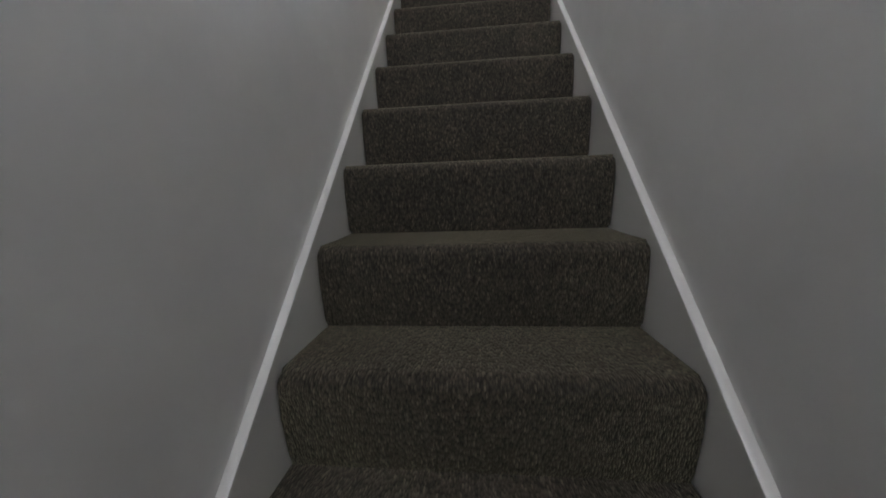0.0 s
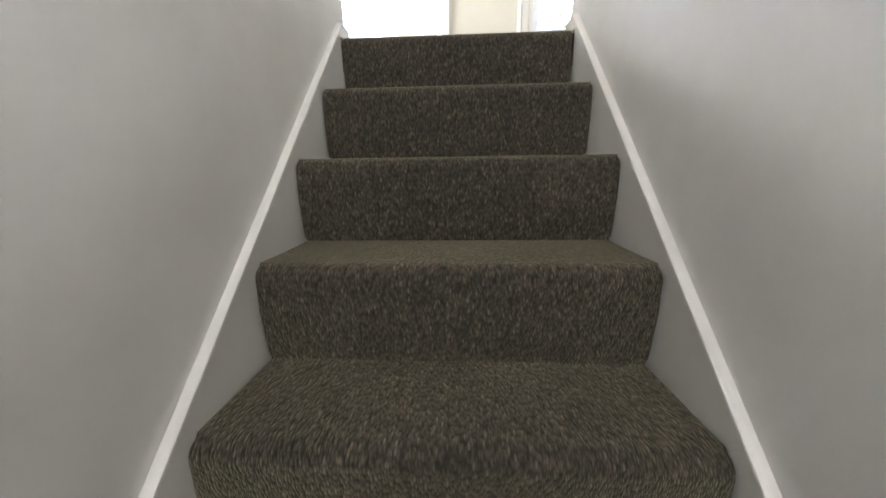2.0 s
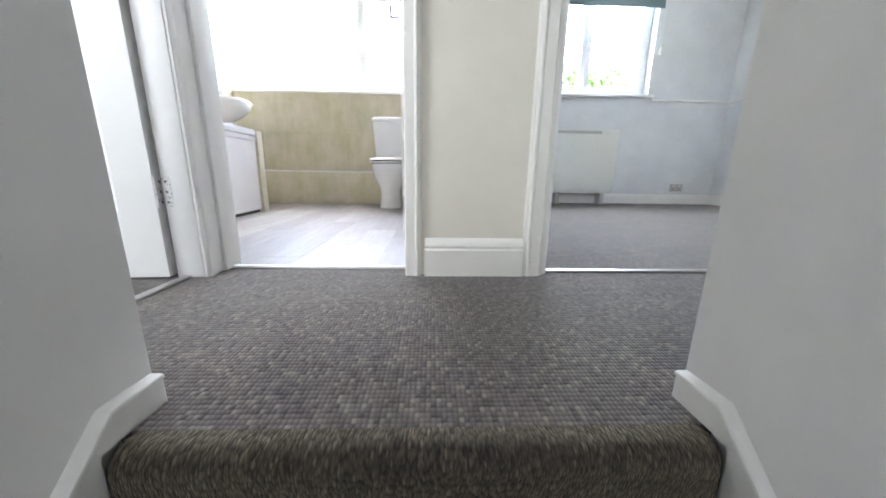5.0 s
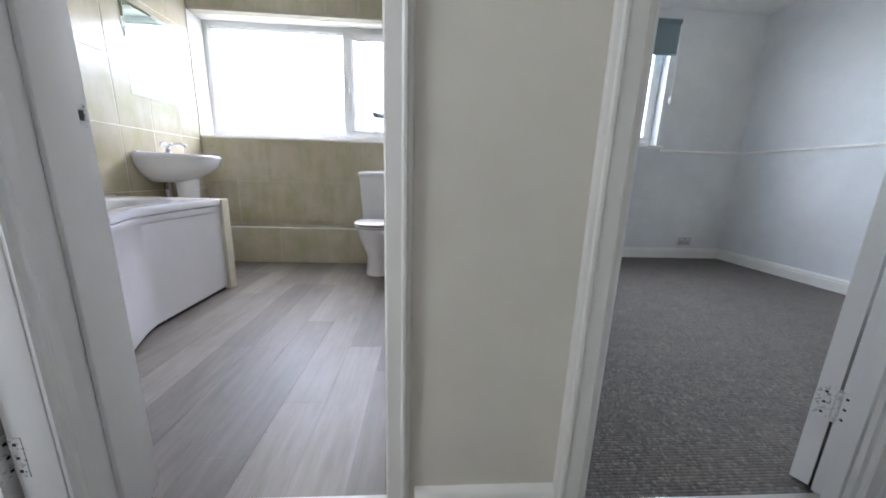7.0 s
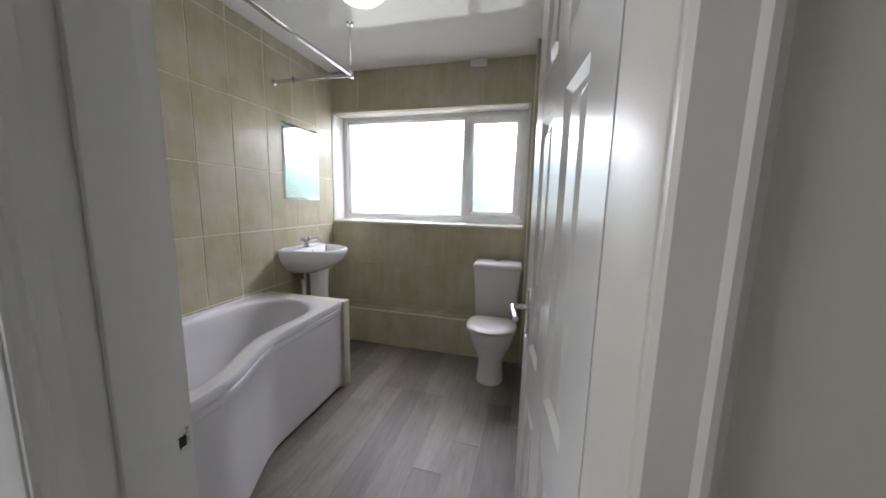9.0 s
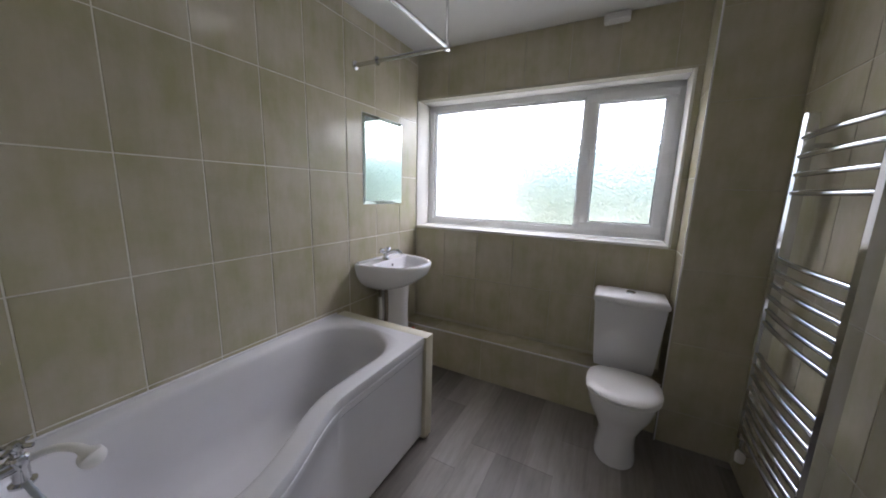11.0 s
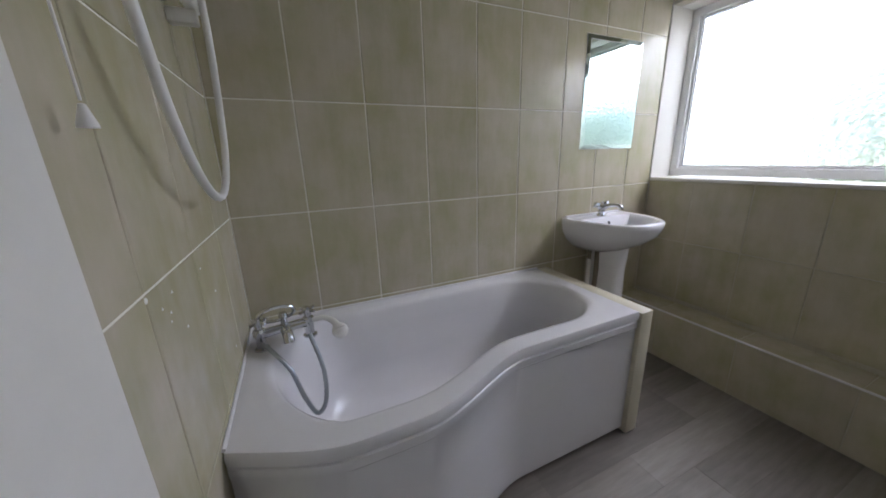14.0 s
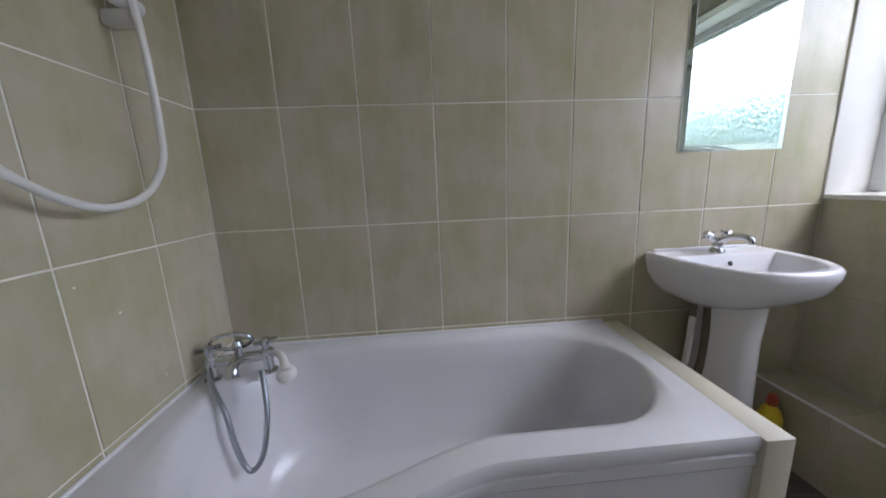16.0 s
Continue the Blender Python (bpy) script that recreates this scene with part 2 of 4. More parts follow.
def thing(name, at, label, category, group=""):
    ob = new(name)
    ob.location = at
    ob.empty_display_size = 0.05
    return tagged(ob, label, category, group)


def setting(name, bm, mat, label, category="", smooth=0):
    return tagged(part(name, bm, mat, None, "", smooth), label, category, "", "structure")


def walls(*boxes):
    bm = bmesh.new()
    for b in boxes:
        box(bm, *b)
    return bm


def sweep_x(profile, x0, x1):
    """A profile in (y, z) drawn out along x."""
    return loft(bmesh.new(), [[Vector((x, y, z)) for y, z in profile] for x in (x0, x1)])


def sweep_y(profile, y0, y1):
    """A profile in (x, z) drawn out along y."""
    return loft(bmesh.new(), [[Vector((x, y, z)) for x, z in profile] for y in (y0, y1)])


def sweep_z(profile, z0, z1):
    """A profile in (x, y) drawn out upwards."""
    return loft(bmesh.new(), [[Vector((x, y, z)) for x, y in profile] for z in (z0, z1)])

# ---- the plan ----
GOING, RISE, STEPS = 0.212, 0.200, 13
SX0, SX1 = -0.385, 0.380            # between the stair's side boards
WX0, WX1 = -0.402, 0.397            # stairwell walls
TOP = 2.48                          # ceilings
BXL, BXR, BYN, BYF = -2.026, 0.170, 0.942, 3.385   # bathroom
LXL, LXR, LYF = -0.713, 1.235, 0.799               # landing
EXL, EXR, EYF = 0.300, 3.369, 3.633                # bedroom
DOOR_H = 2.00
ROWS = [0.0, 0.212, 0.652, 1.086, 1.515, 1.955, 2.388, TOP]
STAIR_Y = 0.107                     # the top riser, behind the landing's edge

# ---- large structure ----
setting("wall_stair_left", walls((WX0 - 0.10, WX0, -3.30, 0.190, -2.60, TOP)), WALL, "white painted stairwell wall", "wall")
setting("wall_stair_right", walls((WX1, WX1 + 0.10, -3.30, 0.190, -2.60, TOP)), WALL, "white painted stairwell wall", "wall")
setting("wall_stair_foot", walls((WX0 - 0.10, WX1 + 0.10, -3.40, -3.30, -2.60, TOP)), WALL, "white painted wall at the stair foot", "wall")
setting("floor_stair_foot", walls((WX0 - 0.10, WX1 + 0.10, -3.40, -2.42, -2.70, -2.60)), CARPET, "brown carpeted lower hall floor", "floor")
setting("ceiling_landing", walls((-2.4, EXL + 0.9, -3.40, LYF, TOP, TOP + 0.1)), CEIL, "white painted landing ceiling", "ceiling")
setting("wall_landing_back_left", walls((LXL - 0.10, WX0 - 0.10, 0.090, 0.190, -0.1, TOP)), WALL, "white painted landing wall", "wall")
setting("wall_landing_back_right", walls((WX1 + 0.10, LXR + 0.10, 0.090, 0.190, -0.1, TOP)), WALL, "white painted landing wall", "wall")
setting("wall_landing_right", walls((LXR, LXR + 0.10, 0.190, LYF, -0.1, TOP)), WALL, "white painted landing wall", "wall")
setting("wall_landing_left", walls((LXL - 0.085, LXL, 0.190, 0.205, 0, TOP), (LXL - 0.085, LXL, 0.205, 0.775, DOOR_H, TOP),
                                   (LXL - 0.078, LXL, 0.775, LYF, 0, TOP)), WALL, "white painted landing wall with a doorway", "wall")
# the wall with the two doorways
B0, B1, E0, E1 = -0.728, -0.053, 0.350, 1.108
BED_N = 0.866                       # bedroom face of that wall
setting("wall_doorways", walls((BXL - 0.1, B0, LYF, BYN - 0.012, 0, TOP), (B0, B1, LYF, BYN - 0.012, DOOR_H + 0.03, TOP),
                               (B1, EXL, LYF, BYN - 0.012, 0, TOP), (EXL, E0, LYF, BED_N, 0, TOP), (E0, E1, LYF, BED_N, DOOR_H + 0.03, TOP),
                               (E1, EXR + 0.1, LYF, BED_N, 0, TOP)), IVORY, "ivory painted wall with two doorways", "wall")
setting("wall_under_landing", walls((WX0 - 0.10, WX1 + 0.10, 0.128, 0.190, -2.60, -0.1)), WALL, "plain wall closing the stair under the landing", "wall")
setting("floor_landing", walls((LXL - 0.10, LXR + 0.1, 0.129, 0.875, -0.10, 0.0)), CARPET, "brown loop-pile landing carpet", "floor")

# bathroom shell
W0, W1, WZ0, WZ1 = -2.022, -0.2145, 1.117, 2.124
setting("wall_bathroom_left", walls((BXL - 0.15, BXL - 0.0025, BYN - 0.012, 3.80, -0.1, TOP)), GROUT, "bathroom wall grouted behind beige tiles", "wall")
setting("wall_bathroom_window", walls((BXL - 0.0025, BXR + 0.1, BYF + 0.0025, 3.70, -0.1, WZ0), (BXL - 0.0025, BXR + 0.1, BYF + 0.0025, 3.70, WZ1, TOP),
                                      (BXL - 0.0025, W0, BYF + 0.0025, 3.70, WZ0, WZ1), (W1, BXR + 0.1, BYF + 0.0025, 3.70, WZ0, WZ1)),
        GROUT_DIM, "bathroom window wall grouted behind beige tiles", "wall")
setting("wall_bathroom_right", walls((BXR + 0.0025, EXL, BYN - 0.012, BYF + 0.0025, -0.1, TOP)), GROUT_DIM, "bathroom wall grouted behind beige tiles", "wall")
setting("wall_bathroom_near", walls((BXL - 0.0025, -1.062, BYN - 0.012, BYN - 0.0025, 0, TOP)), GROUT, "bathroom wall grouted behind beige tiles", "wall")
setting("wall_bathroom_near_paint", walls((-1.062, B0, BYN - 0.012, BYN + 0.002, 0, TOP)), WALL, "white painted strip of bathroom wall beside the door", "wall")
setting("ceiling_bathroom", walls((BXL - 0.15, EXL, BYN - 0.15, 3.70, TOP, TOP + 0.1)), GLOSS_CEIL, "glossy white bathroom ceiling panels", "ceiling")
setting("floor_bathroom", walls((BXL - 0.1, EXL, 0.875, 3.60, -0.12, -0.0015)), PLANK, "grey vinyl plank bathroom floor", "floor")

# bedroom shell
V0, V1, VZ0, VZ1 = 1.000, 2.420, 1.205, 2.330
setting("wall_bedroom_window", walls((EXL, EXR + 0.1, EYF, 3.88, -0.1, VZ0), (EXL, EXR + 0.1, EYF, 3.88, VZ1, TOP), (EXL, V0, EYF, 3.88, VZ0, VZ1),
                                     (V1, EXR + 0.1, EYF, 3.88, VZ0, VZ1)), WALL_BLUE, "pale grey painted bedroom wall with a window", "wall")
setting("wall_bedroom_right", walls((EXR, EXR + 0.1, BED_N, EYF, -0.1, TOP)), WALL_BLUE, "pale grey painted bedroom wall", "wall")
setting("wall_bedroom_left", walls((EXL, EXL + 0.012, BED_N, EYF, 0, TOP)), WALL_BLUE, "pale grey painted bedroom wall", "wall")
setting("ceiling_bedroom", walls((EXL, EXR + 0.1, LYF, 3.88, TOP, TOP + 0.1)), CEIL, "white painted bedroom ceiling", "ceiling")
setting("floor_bedroom", walls((EXL, EXR + 0.1, 0.875, 3.70, -0.10, 0.0)), CARPET, "brown loop-pile bedroom carpet", "floor")

# side room shell
setting("wall_side_room", walls((-2.30, -2.20, -1.3, LYF, 0, TOP), (-2.2, LXL - 0.1, -1.4, -1.3, 0, TOP), (LXL - 0.2, LXL - 0.1, -1.3, 0.190, 0, TOP)), WALL,
        "white painted side room walls", "wall")
setting("floor_side_room", walls((-2.3, LXL - 0.1, -1.4, LYF, -0.1, 0.0)), CARPET, "brown carpeted side room floor", "floor")


# ---- stair ----
def stair_flight():
    root = thing("staircase", (0, -1.3, -2.6), "straight staircase fully carpeted in brown loop pile", "staircase")
    for k in range(STEPS):
        front, top = STAIR_Y - GOING * k - 0.021, -RISE * k
        back = front + GOING if k else STAIR_Y
        rad, prof = 0.030, []
        prof += [(front + 0.004, top - RISE), (front, top - RISE + 0.02), (front - 0.001, top - RISE * 0.45)]
        for i in range(7):
            a = math.pi - i / 6 * math.pi / 2
            prof.append((front + rad - 0.004 + math.cos(a) * rad, top - rad + math.sin(a) * rad))
        prof += [(back + 0.03, top - 0.001), (back + 0.03, top - RISE)]
        bm = loft(bmesh.new(), [[Vector((x, y, z)) for y, z in prof] for x in (SX0 + 0.003, SX1 - 0.003)])
        if k == 0:
            bm.free()
            prof = prof[:-2] + [(0.130, top - 0.0005), (0.130, top - 0.06)]
            bm = loft(bmesh.new(), [[Vector((x, y, z)) for y, z in prof] for x in (SX0 + 0.003, SX1 - 0.003)])
        bmesh.ops.bevel(bm, geom=[e for e in bm.edges if abs(e.verts[0].co.x - e.verts[1].co.x) < 1e-6 and len(e.link_faces) == 2],
                        offset=0.006, segments=2, affect="EDGES", clamp_overlap=True)
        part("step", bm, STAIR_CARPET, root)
    for x0, x1 in ((WX0, SX0), (SX1, WX1)):
        # side board: slopes with the flight, levels off at the landing
        slope = RISE / GOING
        n_low = -2.60
        knee = STAIR_Y + 0.002
        prof = [(0.187, 0.0), (0.187, 0.040), (knee, 0.041), (n_low, 0.041 + slope * (n_low - knee)), (n_low, -2.6), (-2.1, -2.6), (0.087, -0.42), (0.087, 0.0)]
        bm = loft(bmesh.new(), [[Vector((x, y, z)) for y, z in prof] for x in (x0 + 0.0005, x1)])
        board = part("side_board", bm, SATIN, root, "white painted stair side board", 30)
        inner = x1 if x0 == WX0 else x0
        s = 1 if x0 == WX0 else -1
        rings = [(0.187, 0.040), (knee, 0.041), (n_low, 0.041 + slope * (n_low - knee))]
        a, b = inner + s * 0.003, (x0 if s > 0 else x1) + s * 0.0005
        edge = [(b, 0.0), (b, 0.005), (a - s * 0.004, 0.005), (a - s * 0.001, 0.0035), (a, 0.001), (a, 0.0)]
        part("cap", loft(bmesh.new(), [[Vector((x, y, z + h * (1.0 if i == 0 else 1.35))) for x, h in edge] for i, (y, z) in enumerate(rings)]), SATIN, board)


stair_flight()


# ---- woodwork ----
def skirting(name, profile_at, bm, mat=GLOSS):
    return setting(name, bm, mat, "white gloss moulded skirting board", "skirting", 30)


def skirt_profile(h, t):
    """Board of height h and thickness t: plain below, ogee above."""
    return [(0, 0), (t, 0), (t, h * 0.70), (t * 0.72, h * 0.74), (t * 0.86, h * 0.80), (t * 0.70, h * 0.88), (t * 0.45, h * 0.95), (0, h)]


SK = skirt_profile(0.125, 0.020)
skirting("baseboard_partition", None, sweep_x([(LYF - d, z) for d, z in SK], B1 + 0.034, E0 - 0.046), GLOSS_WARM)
skirting("baseboard_landing_corner", None, sweep_x([(LYF - d, z) for d, z in SK], E1 + 0.062, LXR))
skirting("baseboard_landing_right", None, sweep_y([(LXR - d, z) for d, z in SK], 0.190, LYF - 0.02))
SB = skirt_profile(0.112, 0.018)
skirting("baseboard_bedroom_window", None, sweep_x([(EYF - d, z) for d, z in SB], EXL + 0.012, EXR))
skirting("baseboard_bedroom_right", None, sweep_y([(EXR - d, z) for d, z in SB], 0.93, EYF - 0.018))
DADO = [(0, 0), (0.006, 0.004), (0.012, 0.012), (0.009, 0.020), (0.004, 0.024), (0, 0.030)]
skirting("trim_dado_window", None, sweep_x([(EYF - d, z + 1.140) for d, z in DADO], V1 + 0.06, EXR))
skirting("trim_dado_right", None, sweep_y([(EXR - d, z + 1.140) for d, z in DADO], 0.93, EYF - 0.012))


def door_surround(name, x0, x1, y0, y1, stop_y, left_cut=1.0, stop_w=0.032, hinge_side=False):
    """Lining, stops and moulded architraves of a doorway in a wall along x."""
    root = tagged(thing(name, ((x0 + x1) / 2, y0, 0), "white gloss painted door frame with moulded architrave", "door frame"), kind="structure")
    t, h = 0.030, DOOR_H
    for n, a, b in (("jamb", x0, x0 + t), ("jamb", x1 - t, x1)):
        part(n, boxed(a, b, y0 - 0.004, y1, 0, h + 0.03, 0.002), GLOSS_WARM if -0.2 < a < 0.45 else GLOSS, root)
    part("head", boxed(x0 + t, x1 - t, y0 - 0.004, y1, h, h + 0.03, 0.002), GLOSS, root)
    for a, b in ((x0 + t, x0 + t + 0.013), (x1 - t - 0.013, x1 - t)):
        if hinge_side and a > (x0 + x1) / 2:
            continue
        part("stop", boxed(a, b, stop_y, stop_y + stop_w, 0, h, 0.003), GLOSS, root)
    # architrave section: distance from the opening, thickness
    sec = [(0, 0), (0, 0.011), (0.004, 0.015), (0.036, 0.016), (0.041, 0.019), (0.047, 0.0185), (0.050, 0.013), (0.054, 0.012), (0.058, 0.010), (0.060, 0.006), (0.060, 0)]
    for edge, s in ((x0 + 0.014, -1), (x1 - (0.028 if hinge_side else 0.014), 1)):
        cut = left_cut if s < 0 else (0.86 if hinge_side else 1.0)
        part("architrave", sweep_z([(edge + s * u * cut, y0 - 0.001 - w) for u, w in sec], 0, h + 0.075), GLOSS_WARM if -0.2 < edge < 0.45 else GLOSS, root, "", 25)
    part("architrave", sweep_x([(y0 - 0.001 - w, h + 0.014 + u) for u, w in sec], x0 + 0.014 - 0.060 * left_cut, x1 + (0.024 if hinge_side else 0.046)), GLOSS, root, "", 25)
    return root


door_surround("door_frame_1", B0, B1, LYF, BYN - 0.002, 0.834, 0.09, 0.072, True)
door_surround("door_frame_2", E0, E1, LYF, BED_N + 0.002, 0.806)


def bedroom_hinges():
    """Hinge leaves on the bedroom's jamb, painted over."""
    frame_2 = bpy.data.objects["door_frame_2"]
    for z in (0.265, 1.72):
        flap = part("hinge_flap", boxed(E1 - 0.0318, E1 - 0.0298, BED_N - 0.028, BED_N + 0.001, z - 0.045, z + 0.045, 0.0006, 1), GLOSS, frame_2)
        for d in (-0.03, 0.0, 0.03):
            part("screw", boxed(E1 - 0.0325, E1 - 0.0316, BED_N - 0.016, BED_N - 0.010, z + d - 0.003, z + d + 0.003), DARK, flap)


bedroom_hinges()


def side_surround():
    """Doorway of the side room, in the wall along y."""
    root = tagged(thing("door_frame_3", (LXL, 0.45, 0), "white gloss painted door frame of the side room", "door frame"), kind="structure")
    for a, b in ((0.205, 0.227), (0.757, 0.778)):
        part("jamb", boxed(LXL - 0.078, LXL + 0.003, a, b, 0, DOOR_H, 0.002), GLOSS, root)
    part("head", boxed(LXL - 0.085, LXL + 0.003, 0.227, 0.757, DOOR_H - 0.03, DOOR_H, 0.002), GLOSS, root)
    # moulded edge strip squeezed into the corner beside the bathroom doorway
    sec = [(0.002, 0.760), (0.010, 0.760), (0.012, 0.765), (0.019, 0.770), (0.0205, 0.776), (0.018, 0.781), (0.0185, 0.800), (0.002, 0.800)]
    part("architrave", sweep_z([(LXL + u, v) for u, v in sec], 0, DOOR_H + 0.04), GLOSS, root, "", 25)
    part("architrave", boxed(LXL + 0.001, LXL + 0.018, 0.193, 0.220, 0, DOOR_H + 0.04, 0.004), GLOSS, root)
    # hinge leaves let into the jamb, with screw heads
    for z in (0.265, 1.72):
        flap = part("hinge_flap", boxed(LXL - 0.076, LXL - 0.052, 0.7555, 0.7572, z - 0.045, z + 0.045, 0.0006, 1), FLECK, root, "paint-flecked steel hinge leaf")
        for d in (-0.03, 0.0, 0.03):
            part("screw", boxed(LXL - 0.068, LXL - 0.062, 0.7548, 0.7556, z + d - 0.003, z + d + 0.003), DARK, flap)


side_surround()


def panel_door(name, hinge, angle, width, label, knuckle=-1, handle=True):
    """A moulded six-panel leaf, built along +x from its hinge and then turned; the thing's base is at the hinge."""
    root = thing(name, hinge, label, "door")
    turn = Matrix.Translation(hinge) @ Matrix.Rotation(radians(angle), 4, "Z")
    t, h = 0.038, DOOR_H - 0.02
    bm = bmesh.new()
    stile, mid = 0.105, 0.10
    rails = [(0.008, 0.21), (0.80, 0.93), (1.52, 1.62), (h - 0.11, h)]
    pw = (width - 2 * stile - mid) / 2
    box(bm, 0, stile, -t / 2, t / 2, 0.008, h)
    box(bm, width - stile, width, -t / 2, t / 2, 0.008, h)
    box(bm, stile + pw, stile + pw + mid, -t / 2 + 0.0003, t / 2 - 0.0003, 0.2, h - 0.1)
    for a, b in rails:
        box(bm, stile, width - stile, -t / 2 + 0.0006, t / 2 - 0.0006, a, b)
    bm.transform(turn)
    body = part("leaf", bm, DOOR_GLOSS, root)
    for x in (stile, stile + pw + mid):
        for (_, a), (b, _) in zip(rails, rails[1:]):
            bm = bmesh.new()
            for side in (-1, 1):
                # sunk margin, then a raised field
                rects = [(0.0, t / 2 - 0.001), (0.014, t / 2 - 0.010), (0.026, t / 2 - 0.010), (0.044, t / 2 - 0.003)]
                loft(bm, [[Vector((px, side * d, pz)) for px, pz in ((x + i, a + i), (x + pw - i, a + i), (x + pw - i, b - i), (x + i, b - i))] for i, d in rects], False, True)
            bm.transform(turn)
            part("panel", bm, DOOR_GLOSS, body, "", 20)
    for z in (0.265, 1.72):
        bm = bmesh.new()
        box(bm, -0.004, 0.0015, -t / 2 + 0.003, t / 2 - 0.002, z - 0.045, z + 0.045)
        tube(bm, [(-0.004, knuckle * (t / 2 + 0.004), z - 0.045), (-0.004, knuckle * (t / 2 + 0.004), z + 0.045)], 0.006, 10)
        bm.transform(turn)
        flap = part("hinge", bm, FLECK, root, "paint-flecked steel butt hinge")
        for d in (-0.03, 0.0, 0.03):
            bm = boxed(-0.0052, -0.0038, -0.003, 0.003, z + d - 0.003, z + d + 0.003)
            bm.transform(turn)
            part("screw", bm, DARK, flap)
    if handle:
        for side in (-1, 1):
            bm = boxed(width - 0.085, width - 0.045, side * (t / 2), side * (t / 2 + 0.0025), 0.945, 1.080, 0.003)
            bm.transform(turn)
            plate = part("handle_plate", bm, CHROME, root, "chrome lever handle plate")
            y = side * (t / 2 + 0.045)
            bm = tubed(curve_pts([(width - 0.065, side * t / 2, 1.03), (width - 0.065, y - side * 0.006, 1.03), (width - 0.075, y, 1.03), (width - 0.17, y, 1.03)], 4), 0.008, 10)
            bm.transform(turn)
            part("lever", bm, CHROME, plate)
    return root


panel_door("bathroom_door", Vector((-0.0645, 0.947, 0.0)), 97, 0.605, "white gloss six-panel door standing open into the bathroom")
panel_door("bedroom_door", Vector((1.068, 0.890, 0.0)), 27, 0.64, "white gloss six-panel door folded open into the bedroom", handle=False)
panel_door("side_room_door", Vector((-0.802, 0.757, 0.0)), 184, 0.54, "white gloss six-panel door standing open into the side room")


def strip(name, x0, x1, y0, y1, label):
    tagged(part(name, boxed(x0, x1, y0, y1, -0.001, 0.008, 0.003), STEEL if "metal" in label else GLOSS, None, label), "", "threshold strip")


strip("threshold_strip", B0 + 0.03, B1 - 0.03, 0.860, 0.882, "white threshold strip between carpet and vinyl")
strip("threshold_strip", E0 + 0.03, E1 - 0.03, 0.826, 0.852, "bright metal threshold strip across the bedroom doorway")
strip("threshold_strip", -0.773, -0.748, 0.227, 0.756, "bright metal threshold strip across the side doorway")


# ---- windows ----
def casement_bar(bm, x0, x1, z0, z1, w, y0, y1, bev=0.006):
    """A rectangular frame of bars w wide."""
    box(bm, x0, x1, y0, y1, z0, z0 + w, bev)
    box(bm, x0, x1, y0, y1, z1 - w, z1, bev)
    box(bm, x0, x0 + w, y0 + 0.0005, y1 - 0.0005, z0 + w * 0.5, z1 - w * 0.5, bev)
    box(bm, x1 - w, x1, y0 + 0.0005, y1 - 0.0005, z0 + w * 0.5, z1 - w * 0.5, bev)
    return bm


def pane(name, x0, x1, y, z0, z1, mat, parent):
    p = part(name, boxed(x0, x1, y, y + 0.006, z0, z1), mat, parent)
    p.visible_shadow = False
    return p


def bathroom_window():
    root = tagged(thing("window_1", ((W0 + W1) / 2, 3.60, WZ0), "white plastic window with obscure glass, one fixed and one opening light", "window"), kind="structure")
    f = part("frame", casement_bar(bmesh.new(), W0, W1, WZ0 + 0.012, WZ1, 0.048, 3.575, 3.645), UPVC, root)
    part("mullion", boxed(-0.777, -0.735, 3.575, 3.645, WZ0 + 0.05, WZ1 - 0.04, 0.006), UPVC, f)
    part("glazing_bead", casement_bar(bmesh.new(), W0 + 0.046, -0.775, WZ0 + 0.057, WZ1 - 0.046, 0.016, 3.590, 3.606, 0.005), UPVC, f)
    pane("pane", W0 + 0.05, -0.782, 3.604, WZ0 + 0.06, WZ1 - 0.05, FROST, root)
    sash = part("sash", casement_bar(bmesh.new(), -0.752, W1 - 0.035, WZ0 + 0.050, WZ1 - 0.038, 0.050, 3.560, 3.620, 0.0025), UPVC, root)
    part("glazing_bead", casement_bar(bmesh.new(), -0.705, W1 - 0.082, WZ0 + 0.097, WZ1 - 0.085, 0.015, 3.576, 3.592, 0.005), UPVC, sash)
    pane("pane", -0.70, W1 - 0.087, 3.590, WZ0 + 0.10, WZ1 - 0.09, FROST, root)
    for x0, x1, z0, z1, y in ((W0 + 0.060, -0.788, WZ0 + 0.071, WZ1 - 0.060, 3.592), (-0.691, W1 - 0.096, WZ0 + 0.111, WZ1 - 0.099, 3.578)):
        part("gasket", casement_bar(bmesh.new(), x0, x1, z0, z1, 0.005, y + 0.006, y + 0.011, 0), DARK, root, "black rubber glazing gasket")
    h = part("handle", boxed(-0.742, -0.716, 3.548, 3.562, 1.56, 1.66, 0.004), UPVC, sash, "white window handle")
    part("lever", boxed(-0.738, -0.720, 3.528, 3.550, 1.60, 1.72, 0.006), UPVC, sash)
    part("sill", boxed(W0, W1, BYF - 0.006, 3.600, WZ0 - 0.013, WZ0 + 0.006, 0.004), SATIN, root, "cream window sill edge")
    part("reveal_trim", boxed(W0 - 0.012, W0 + 0.004, BYF - 0.006, 3.60, WZ0, WZ1, 0.003), SATIN, root)
    part("reveal_trim", boxed(W0, W1, 3.452, 3.60, WZ1 - 0.004, WZ1 + 0.012, 0.003), SATIN, root)
    part("reveal_trim", boxed(W1 - 0.004, W1 + 0.012, BYF - 0.006, 3.60, WZ0, WZ1, 0.003), SATIN, root)


